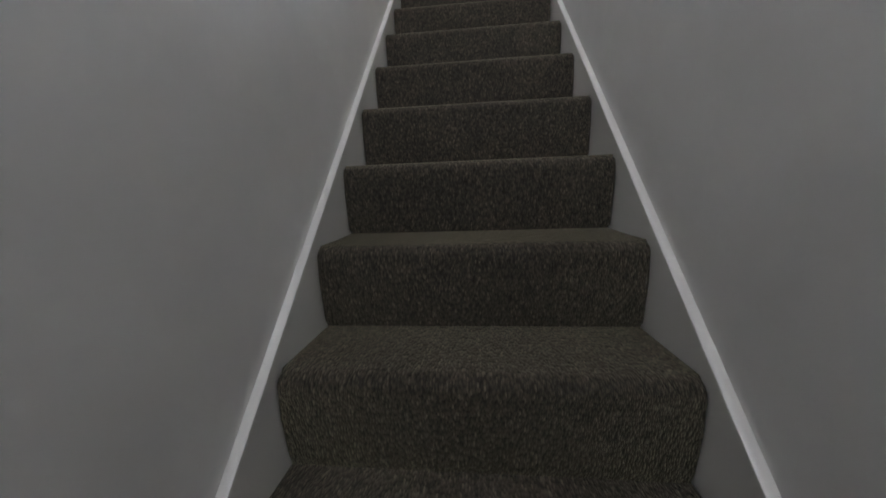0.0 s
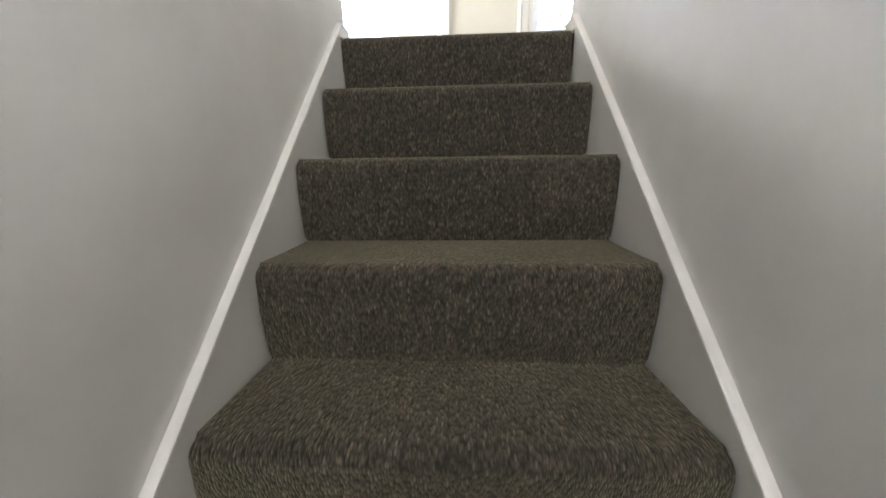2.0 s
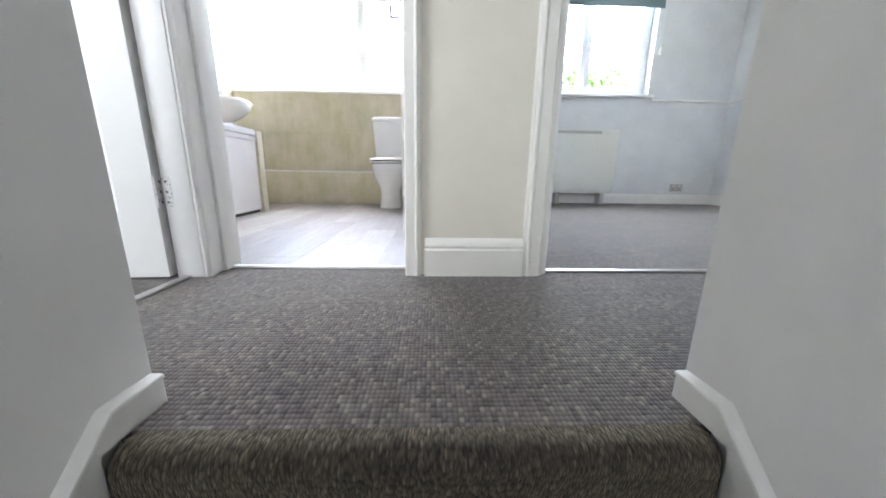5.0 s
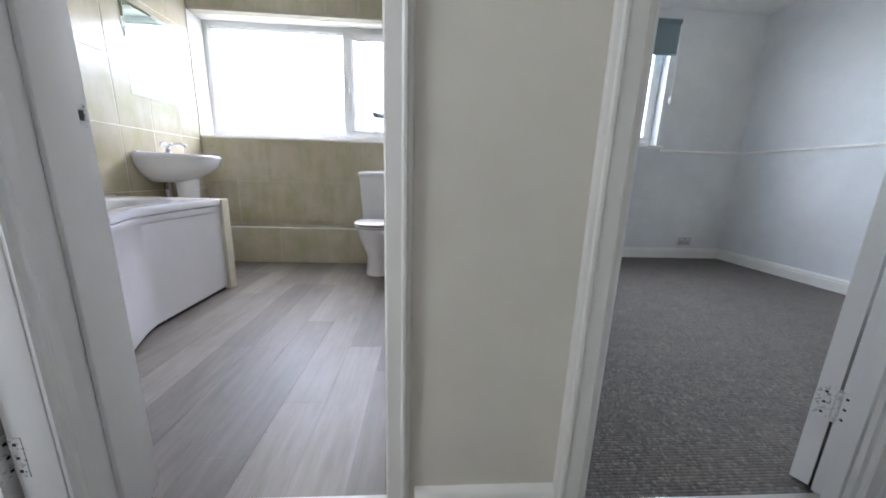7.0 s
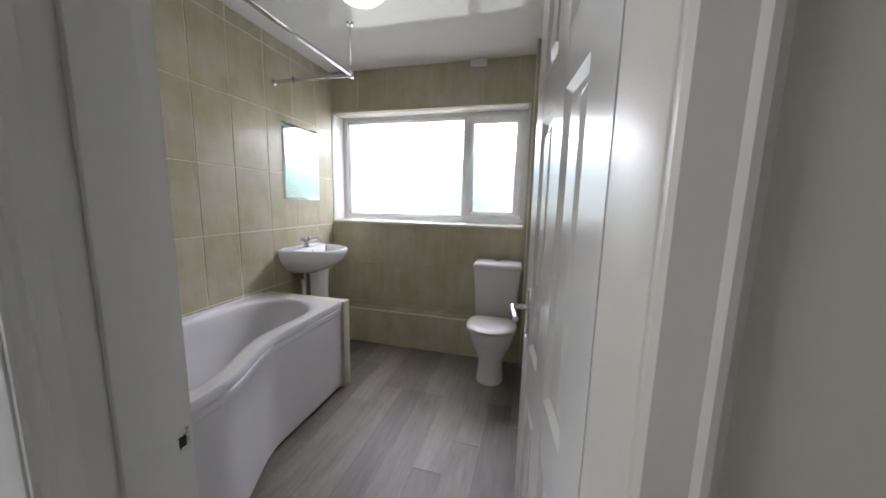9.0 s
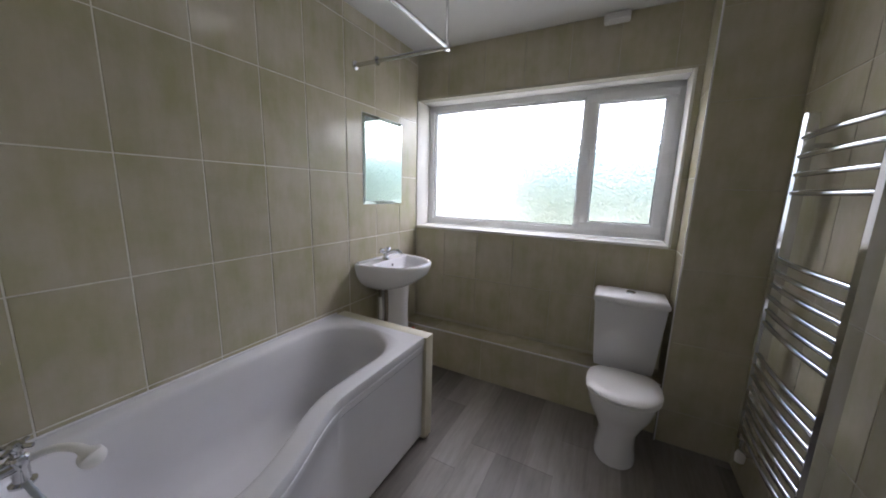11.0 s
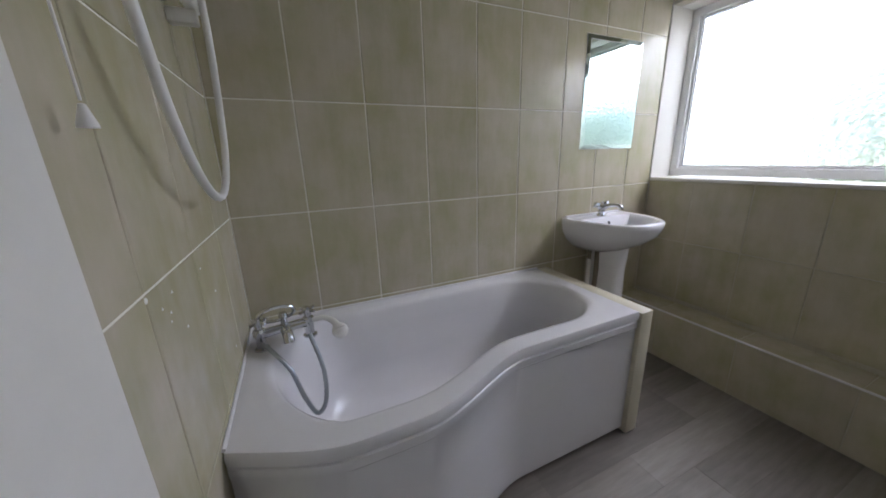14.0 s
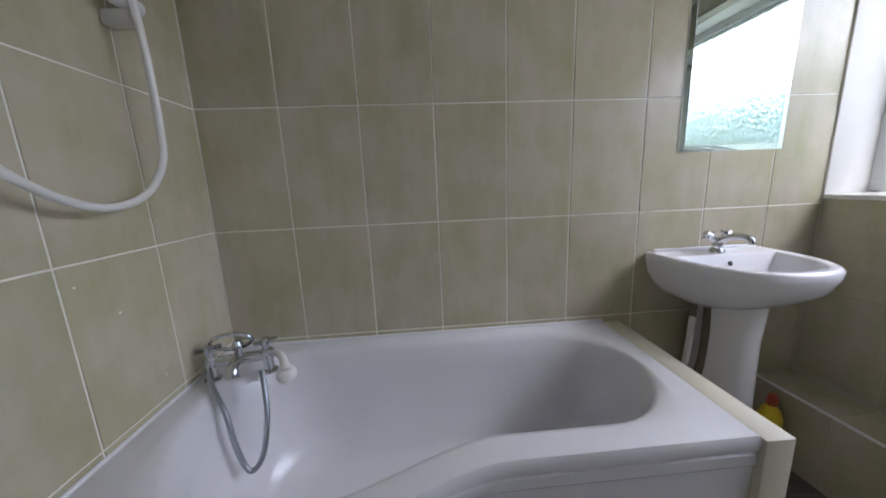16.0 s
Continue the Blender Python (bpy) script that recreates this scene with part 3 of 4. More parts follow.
def bedroom_window():
    root = tagged(thing("window_2", ((V0 + V1) / 2, 3.75, VZ0), "white plastic bedroom window with clear glass and a painted sill", "window"), kind="structure")
    f = part("frame", casement_bar(bmesh.new(), V0, V1, VZ0, VZ1, 0.055, 3.74, 3.81), UPVC, root)
    part("mullion", boxed(1.66, 1.72, 3.74, 3.81, VZ0 + 0.05, VZ1 - 0.05, 0.006), UPVC, f)
    part("sash", casement_bar(bmesh.new(), 1.71, V1 - 0.045, VZ0 + 0.045, VZ1 - 0.045, 0.055, 3.725, 3.785, 0.0025), UPVC, root)
    pane("pane", V0 + 0.05, 1.67, 3.775, VZ0 + 0.05, VZ1 - 0.05, CLEAR, root)
    pane("pane", 1.76, V1 - 0.095, 3.760, VZ0 + 0.095, VZ1 - 0.095, CLEAR, root)
    part("sill", boxed(V0 - 0.05, V1 + 0.055, 3.590, 3.745, VZ0 - 0.030, VZ0 + 0.002, 0.008), GLOSS, root)


bathroom_window()
bedroom_window()


# ---- bathroom things ----
def smooth01(t):
    t = max(0.0, min(1.0, t))
    return t * t * (3 - 2 * t)


def bath_front(y):
    """The curved front edge of the shower bath."""
    return -1.364 + 0.142 * smooth01((1.87 - y) / 0.47) * smooth01((y - 0.80) / 0.45)


BATH_Y0, BATH_Y1, RIM = BYN + 0.003, 2.448, 0.630


def bath_loop(inset_back, inset_front, inset_end, round_end, z, n=44):
    """Loop of the bath in plan: along the curved front, then back along the wall. Ends are rounded by round_end metres."""
    y0, y1 = BATH_Y0 + inset_end, BATH_Y1 - inset_end * 0.78
    pts = []
    for side in (0, 1):
        for i in range(n):
            u = i / (n - 1)
            u = (1 - math.cos(u * math.pi)) / 2
            y = y0 + (y1 - y0) * (u if side == 0 else 1 - u)
            xf, xb = bath_front(y) - inset_front, BXL + inset_back
            c, w = (xf + xb) / 2, (xf - xb) / 2
            if round_end > 0:
                d = min(1.0, min(y - y0, y1 - y) / round_end)
                w *= 0.02 + 0.98 * math.sqrt(max(0.0, 1 - (1 - d) ** 2.3))
            pts.append(Vector((c + w if side == 0 else c - w, y, z)))
    return pts


def shower_bath():
    root = thing("bath", (-1.7, 1.7, 0), "white acrylic P-shaped shower bath with a curved side panel", "bath")
    loops = [bath_loop(0.003, 0.004, 0.0, 0.0, RIM - 0.040), bath_loop(0.003, 0.0, 0.0, 0.0, RIM - 0.012), bath_loop(0.004, 0.006, 0.002, 0.0, RIM),
             bath_loop(0.066, 0.068, 0.066, 0.10, RIM + 0.001), bath_loop(0.078, 0.086, 0.082, 0.24, RIM - 0.004), bath_loop(0.088, 0.098, 0.096, 0.26, RIM - 0.020),
             bath_loop(0.100, 0.112, 0.114, 0.27, RIM - 0.10), bath_loop(0.122, 0.135, 0.160, 0.27, RIM - 0.26), bath_loop(0.150, 0.165, 0.210, 0.26, RIM - 0.37),
             bath_loop(0.210, 0.220, 0.290, 0.22, RIM - 0.405)]
    bm = loft(bmesh.new(), loops, False, True)
    part("tub", bm, ACRYLIC, root, "", 50)
    # side panel below the rim, with a raised line near its top
    n, pts_top = 60, []
    ys = [BATH_Y0 + (BATH_Y1 - BATH_Y0) * i / (n - 1) for i in range(n)]
    rows = [(0.018, 0.022), (0.014, 0.025), (0.010, 0.40), (0.010, RIM - 0.085), (0.005, RIM - 0.078), (0.005, RIM - 0.050), (0.012, RIM - 0.044)]
    rows += [(x + 0.012, z) for x, z in rows[::-1]]
    part("side_panel", loft(bmesh.new(), [[Vector((bath_front(y) - o, y, z)) for o, z in rows] for y in ys]), ACRYLIC, root, "white curved bath side panel", 35)
    # set-back near-black strip stands for the shade below the panel
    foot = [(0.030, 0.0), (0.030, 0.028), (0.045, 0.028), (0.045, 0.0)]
    part("plinth", loft(bmesh.new(), [[Vector((bath_front(y) - o, y, z)) for o, z in foot] for y in ys]), DARK, root, "dark strip painted as shade under the bath panel", 35)
    for a, b in (((BXL + 0.004, BATH_Y0 + 0.01, RIM + 0.003), (BXL + 0.004, BATH_Y1, RIM + 0.003)), ((BXL + 0.004, BYN + 0.003, RIM + 0.003), (-1.34, BYN + 0.003, RIM + 0.003))):
        part("sealant", tubed([a, b], 0.006, 8), CERAMIC, root, "white silicone sealant line")


shower_bath()


def bath_mixer():
    """Deck-mounted bath mixer set across the corner, its hose hanging into the tub and the handset resting on the rim."""
    base = Vector((-1.811, 1.080, RIM))
    root = thing("bath_mixer", base, "chrome bath shower mixer with crosshead taps on the bath rim", "tap")
    along = Vector((-0.17, 0.985, 0)).normalized()
    out = Vector((0.985, 0.17, 0)).normalized()
    zz = Vector((0, 0, 1))
    for s in (-1, 1):
        p = base + along * 0.084 * s
        part("pillar", lathe([(0.0, 0), (0.026, 0), (0.026, 0.006), (0.017, 0.012), (0.017, 0.05), (0.022, 0.058), (0.022, 0.075), (0.016, 0.082), (0.0, 0.082)], p, None, 18), CHROME, root)
        q = p + zz * 0.078
        head = part("tap_head", lathe([(0.0, 0), (0.013, 0), (0.013, 0.018), (0.018, 0.024), (0.018, 0.036), (0.010, 0.043), (0.0, 0.043)], q, None, 16), CHROME, root)
        for a in range(4):
            d = Matrix.Rotation(radians(45 + 90 * a), 3, "Z") @ Vector((1, 0, 0))
            part("spoke", tubed([q + zz * 0.03, q + zz * 0.03 + d * 0.036], [0.007, 0.0055], 8), CHROME, head)
    bm = tubed([base + along * -0.084 + zz * 0.06, base + along * 0.084 + zz * 0.06], 0.018, 14)
    part("body", bm, CHROME, root)
    part("spout", tubed(curve_pts([base + zz * 0.055, base + out * 0.035 + zz * 0.06, base + out * 0.065 + zz * 0.052, base + out * 0.075 + zz * 0.034], 5), [0.019] * 16, 12), CHROME, root)
    part("diverter", lathe([(0.0, 0), (0.012, 0), (0.012, 0.03), (0.017, 0.036), (0.012, 0.05), (0.0, 0.05)], base + zz * 0.072, None, 14), CHROME, root)
    ring = [base + along * -0.02 - out * 0.01 + zz * 0.118 + along * 0.062 * math.cos(a) + (zz * 0.85 + out * 0.3) * 0.036 * math.sin(a) for a in np.linspace(0, 2 * math.pi, 25)]
    part("cradle", tubed(ring, 0.0065, 8), CHROME, root)
    drop = [(-0.084, 0.022, 0.035), (-0.058, 0.078, 0.018), (-0.015, 0.125, -0.050), (0.010, 0.155, -0.150), (0.042, 0.172, -0.222), (0.078, 0.160, -0.190), (0.092, 0.115, -0.090), (0.074, 0.045, 0.030)]
    hose = curve_pts([base + along * a + out * o + zz * h for a, o, h in drop], 10)
    bm = bmesh.new()
    tube(bm, hose, [0.0075 + 0.0012 * (i % 2) for i in range(len(hose))], 10)
    part("hose", bm, HOSE, root, "ribbed chrome shower hose hanging in the bath")
    h0 = base + along * 0.10 + out * 0.02 + zz * 0.070
    path = curve_pts([h0, h0 + along * 0.032 + out * 0.030 + zz * 0.010, h0 + along * 0.055 + out * 0.075 + zz * 0.006, h0 + along * 0.066 + out * 0.110 - zz * 0.018], 6)
    rr = [0.0095 + 0.003 * smooth01(i / len(path) * 1.2) + 0.015 * smooth01((i / len(path) - 0.70) / 0.25) for i in range(len(path))]
    hand = part("handset", tubed(path, rr, 14), PLASTIC, root, "white plastic shower handset")
    tilt = Matrix.Rotation(radians(150), 4, Vector((0.985, -0.17, 0)).cross(zz))
    part("spray_head", lathe([(0.0, -0.018), (0.016, -0.017), (0.027, -0.008), (0.030, 0.004), (0.028, 0.014), (0.022, 0.017), (0.0, 0.017)], path[-1], tilt, 18), PLASTIC, hand)


bath_mixer()


def d_loop(xb, depth, cy, hw, z, n=40, square=0.75):
    """Rounded D in plan: flat against the wall, bowed at the front."""
    pts = []
    for i in range(n):
        a = -math.pi / 2 + math.pi * i / (n - 1)
        c, s = math.cos(a), math.sin(a)
        pts.append(Vector((xb + depth * (c ** square if c > 1e-6 else 0.0), cy + hw * math.copysign(abs(s) ** 0.8, s), z)))
    for i in range(1, 9):
        pts.append(Vector((xb, cy + hw * (1 - 2 * i / 9), z)))
    return pts


def wash_basin():
    cy, x = 2.868, BXL + 0.003
    root = thing("wash_basin", (x + 0.15, cy, 0), "white ceramic pedestal wash basin with a chrome mixer tap", "wash basin")
    z = 0.920
    loops = [d_loop(x, 0.16, cy, 0.10, z - 0.205), d_loop(x, 0.24, cy, 0.150, z - 0.176), d_loop(x, 0.325, cy, 0.200, z - 0.132), d_loop(x, 0.385, cy, 0.232, z - 0.082),
             d_loop(x, 0.408, cy, 0.245, z - 0.030), d_loop(x, 0.410, cy, 0.246, z - 0.008), d_loop(x, 0.402, cy, 0.241, z), d_loop(x, 0.392, cy, 0.234, z + 0.001)]
    part("bowl_shell", loft(bmesh.new(), loops, True, False), CERAMIC, root, "", 60)
    # top: flat tap deck and the hollow of the bowl
    bm = loft(bmesh.new(), [d_loop(x, 0.392, cy, 0.234, z + 0.001), d_loop(x + 0.110, 0.266, cy, 0.212, z + 0.001), d_loop(x + 0.114, 0.252, cy, 0.200, z - 0.006),
                            d_loop(x + 0.122, 0.230, cy, 0.182, z - 0.045), d_loop(x + 0.140, 0.185, cy, 0.145, z - 0.095), d_loop(x + 0.175, 0.110, cy, 0.08, z - 0.125),
                            d_loop(x + 0.205, 0.02, cy, 0.02, z - 0.130)], False, True)
    part("bowl", bm, CERAMIC, root, "", 60)
    part("upstand", boxed(x, x + 0.020, cy - 0.225, cy + 0.225, z - 0.004, z + 0.012, 0.006), CERAMIC, root)
    part("overflow", lathe([(0.0, 0), (0.009, 0), (0.010, 0.002), (0.0, 0.002)], (x + 0.128, cy, z - 0.034), Matrix.Rotation(radians(75), 4, "Y"), 14), DARK, root, "dark overflow hole")
    part("waste", lathe([(0.0, 0), (0.022, 0), (0.024, 0.003), (0.0, 0.004)], (x + 0.215, cy, z - 0.130), None, 16), CHROME, root)
    # pedestal, open at the back
    def ped(w, d, zz, off=0.06):
        return [Vector((x + off + d * (math.cos(a) ** 0.7 if math.cos(a) > 0 else 0), cy + 0.040 + w * math.copysign(abs(math.sin(a)) ** 0.85, math.sin(a)), zz)) for a in np.linspace(-math.pi / 2 + 0.001, math.pi / 2 - 0.001, 26)]
    part("pedestal", loft(bmesh.new(), [ped(0.106, 0.182, 0.0), ped(0.104, 0.180, 0.03), ped(0.099, 0.172, 0.10), ped(0.093, 0.162, 0.38), ped(0.089, 0.160, 0.60), ped(0.094, 0.172, 0.75)]), CERAMIC, root, "", 60)
    for dy, dx, r, m in ((-0.105, 0.085, 0.011, PIPE), (-0.075, 0.060, 0.009, PIPE), (-0.060, 0.110, 0.016, PIPE), (-0.118, 0.105, 0.012, PLASTIC)):
        line = [(x + 0.03, cy + dy, 0.02), (x + dx * 0.8, cy + dy - 0.008, 0.3), (x + dx, cy + dy + 0.012, 0.5), (x + dx, cy + dy * 0.8, 0.74)]
        if m == PLASTIC:
            line = [(x + dx, cy + dy, 0.47), (x + dx + 0.01, cy + dy - 0.004, 0.53), (x + dx, cy + dy + 0.01, 0.60), (x + dx - 0.02, cy + dy + 0.03, 0.66)]
        part("pipe", tubed(curve_pts(line, 5), r, 10), m, root, "white flexible waste hose" if m == PLASTIC else "grimy water pipe behind the pedestal")


def basin_mixer():
    x, cy, z = BXL + 0.078, 2.860, 0.922
    root = thing("basin_mixer", (x, cy, z), "chrome monobloc basin mixer with two crosshead taps", "tap")
    part("body", lathe([(0.0, 0), (0.027, 0), (0.026, 0.008), (0.018, 0.018), (0.019, 0.045), (0.014, 0.058), (0.0, 0.060)], (x, cy, z), None, 20), CHROME, root)
    part("spout", tubed(curve_pts([(x, cy, z + 0.035), (x + 0.04, cy, z + 0.062), (x + 0.09, cy, z + 0.075), (x + 0.125, cy, z + 0.068), (x + 0.132, cy, z + 0.052)], 5), [0.013 - 0.0001 * i for i in range(21)], 12), CHROME, root)
    for s in (-1, 1):
        d = Vector((-0.1, s, 0.85)).normalized()
        p = Vector((x, cy, z + 0.035))
        arm = part("tap_arm", tubed([p, p + d * 0.045], 0.011, 12), CHROME, root)
        e = p + d * 0.05
        part("crosshead", tubed([e - d * 0.004, e + d * 0.016], [0.016, 0.012], 12), CHROME, arm)
        o = d.orthogonal().normalized()
        for k in range(4):
            w = Matrix.Rotation(math.pi / 2 * k, 3, d) @ o
            part("spoke", tubed([e, e + w * 0.026], [0.006, 0.0045], 8), CHROME, arm)


wash_basin()
basin_mixer()


def yellow_bottle():
    root = thing("cleaner_bottle", (-1.87, 3.112, 0), "yellow plastic cleaner bottle with a red cap behind the basin", "bottle")
    part("body", lathe([(0.0, 0), (0.036, 0), (0.040, 0.01), (0.040, 0.22), (0.030, 0.255), (0.015, 0.275), (0.0, 0.275)], (-1.87, 3.112, 0.0), None, 20), YELLOW, root)
    part("cap", lathe([(0.0, 0), (0.018, 0), (0.018, 0.035), (0.010, 0.05), (0.0, 0.05)], (-1.87, 3.112, 0.276), None, 16), REDCAP, root)


yellow_bottle()


def egg(cx, y_back, y_front, hw, z, n=40, pw=0.9):
    """Loop of a toilet seat: straight behind, egg-shaped in front."""
    pts = []
    mid = y_back - 0.17
    for i in range(n):
        a = 2 * math.pi * i / n
        c, s = math.cos(a), math.sin(a)
        ry = (y_back - mid) if s > 0 else (mid - y_front)
        k = 0.55 if s > 0 else 1.0
        pts.append(Vector((cx + hw * math.copysign(abs(c) ** (0.6 if s > 0 else pw), c), mid + ry * math.copysign(abs(s) ** k, s), z)))
    return pts


def toilet():
    cx = -0.388
    root = thing("toilet", (cx, 2.907, 0), "white close-coupled toilet with its lid down", "toilet")
    pan = [egg(cx, 3.070, y, w, z) for y, w, z in ((2.773, 0.102, 0.0), (2.773, 0.102, 0.02), (2.788, 0.092, 0.09), (2.778, 0.094, 0.17), (2.765, 0.126, 0.235), (2.720, 0.152, 0.295), (2.698, 0.165, 0.35), (2.690, 0.169, 0.392), (2.696, 0.164, 0.402))]
    part("pan", loft(bmesh.new(), pan), CERAMIC, root, "", 60)
    seat = [egg(cx, 3.010, 2.690, 0.166, 0.407), egg(cx, 3.010, 2.676, 0.176, 0.409), egg(cx, 3.010, 2.674, 0.177, 0.413), egg(cx, 3.010, 2.678, 0.174, 0.418), egg(cx, 3.010, 2.690, 0.166, 0.420)]
    # inset near-black rings paint the shade between pan, seat and lid
    for low, high in ((0.4015, 0.4075), (0.4195, 0.4295)):
        part("buffer_gap", loft(bmesh.new(), [egg(cx, 3.000, 2.702, 0.160, low), egg(cx, 3.000, 2.702, 0.160, high)]), DARK, root, "dark rings painted as shade under the seat and lid", 60)
    part("seat", loft(bmesh.new(), seat), PLASTIC, root, "white plastic toilet seat", 60)
    lid = [egg(cx, 3.010, 2.690, 0.166, 0.429), egg(cx, 3.010, 2.676, 0.176, 0.430), egg(cx, 3.010, 2.670, 0.179, 0.435), egg(cx, 3.010, 2.680, 0.173, 0.445), egg(cx, 2.990, 2.734, 0.13, 0.451), egg(cx, 2.960, 2.803, 0.06, 0.453)]
    part("lid", loft(bmesh.new(), lid), PLASTIC, root, "white plastic toilet lid, closed", 60)
    for s in (-1, 1):
        part("lid_hinge", lathe([(0.0, 0), (0.014, 0), (0.014, 0.03), (0.0, 0.034)], (cx + s * 0.075, 3.025, 0.403), None, 12), CHROME, root)
    def tank(w, d0, d1, z, n=8):
        # bowed front
        f = [Vector((cx - w + 2 * w * i / n, d0 - 0.022 * (1 - (2 * i / n - 1) ** 2), z)) for i in range(n + 1)]
        return f + [Vector((cx + w, d1, z)), Vector((cx - w, d1, z))]
    bm = loft(bmesh.new(), [tank(0.155, 3.135, 3.310, 0.385), tank(0.160, 3.125, 3.310, 0.42), tank(0.184, 3.110, 3.310, 0.78), tank(0.185, 3.110, 3.310, 0.797)])
    bmesh.ops.bevel(bm, geom=[e for e in bm.edges if abs(e.verts[0].co.z - e.verts[1].co.z) > 0.01 and e.calc_face_angle(0) > 0.8], offset=0.018, segments=3, affect="EDGES")
    part("cistern", bm, CERAMIC, root, "", 50)
    bm = loft(bmesh.new(), [tank(0.189, 3.103, 3.315, 0.799), tank(0.194, 3.098, 3.315, 0.808), tank(0.194, 3.098, 3.315, 0.824), tank(0.181, 3.110, 3.310, 0.840), tank(0.11, 3.150, 3.290, 0.848)])
    lid2 = part("cistern_lid", bm, CERAMIC, root, "white ceramic cistern lid", 50)
    part("flush_button", lathe([(0.0, 0), (0.026, 0), (0.026, 0.006), (0.021, 0.011), (0.0, 0.012)], (cx + 0.0, 3.200, 0.848), None, 20), CHROME, lid2, "chrome flush button")
    part("outlet_pipe", tubed(curve_pts([(cx, 3.030, 0.18), (cx + 0.02, 3.080, 0.19), (cx + 0.05, 3.086, 0.19)], 4), 0.05, 14), PLASTIC, root)
    part("inlet_pipe", tubed([(cx + 0.17, 3.240, 0.34), (cx + 0.17, 3.240, 0.42)], 0.009, 8), CHROME, root)


toilet()


def wall_mirror():
    y0, y1, z0, z1, x = 2.721, 3.159, 1.314, 1.905, BXL
    root = thing("wall_mirror", (x, (y0 + y1) / 2, z0), "frameless rectangular wall mirror hanging over the wash basin", "mirror")
    def rect(i, d):
        return [Vector((x + d, y, z)) for y, z in ((y0 + i, z0 + i), (y1 - i, z0 + i), (y1 - i, z1 - i), (y0 + i, z1 - i))]
    part("glass", loft(bmesh.new(), [rect(0, 0.001), rect(0, 0.003), rect(0.022, 0.006)], True, True), MIRROR, root, "", 0)
    i, w = 0.021, 0.0018
    for a, b, c, e in ((y0 + i, y1 - i, z0 + i, z0 + i + w), (y0 + i, y1 - i, z1 - i - w, z1 - i), (y0 + i, y0 + i + w, z0 + i, z1 - i), (y1 - i - w, y1 - i, z0 + i, z1 - i)):
        part("bevel_line", boxed(x + 0.0058, x + 0.0066, a, b, c, e), UPVC, root, "pale cut line of the bevel")
    part("edge", loft(bmesh.new(), [rect(-0.0015, 0.0008), rect(-0.0015, 0.0028), rect(0.0002, 0.0028), rect(0.0002, 0.0008)], False, False), UPVC, root, "polished pale glass edge")


wall_mirror()


def curtain_rail():
    z, x1, y1 = 2.160, -1.390, 2.668
    root = thing("shower_curtain_rail", (x1, y1, z), "chrome L-shaped shower curtain rail hung from wall and ceiling", "curtain rail")
    part("rail", tubed([(BXL + 0.01, y1, z), (x1, y1, z)], 0.0120, 12), CHROME, root)
    part("rail", tubed([(x1, y1, z), (x1, BYN + 0.01, z)], 0.0120, 12), CHROME, root)
    part("drop_rod", tubed([(x1, y1 - 0.01, z), (x1, y1 - 0.01, TOP)], 0.008, 12), CHROME, root)
    part("elbow", lathe([(0.0, 0), (0.017, 0.002), (0.020, 0.018), (0.017, 0.034), (0.0, 0.036)], (x1, y1, z - 0.018), None, 16), CHROME, root)
    part("ceiling_rose", lathe([(0.0, 0), (0.022, 0), (0.026, 0.012), (0.0, 0.012)], (x1, y1 - 0.01, TOP - 0.0125), None, 16), CHROME, root)
    ry = Matrix.Rotation(radians(90), 4, "Y")
    part("flange", lathe([(0.0, 0), (0.026, 0), (0.026, 0.006), (0.014, 0.014), (0.0, 0.014)], (BXL + 0.001, y1, z), ry, 18), CHROME, root)
    part("collar", lathe([(0.0, 0), (0.024, 0), (0.026, 0.006), (0.024, 0.012), (0.0, 0.012)], (BXL + 0.165, y1, z), ry, 18), CHROME, root)
    rx = Matrix.Rotation(radians(-90), 4, "X")
    part("flange", lathe([(0.0, 0), (0.026, 0), (0.026, 0.006), (0.014, 0.014), (0.0, 0.014)], (x1, BYN + 0.001, z), rx, 18), CHROME, root)
    part("joint", lathe([(0.0, 0), (0.013, 0), (0.013, 0.03), (0.0, 0.03)], (x1, 1.70, z), rx, 14), CHROME, root)


curtain_rail()


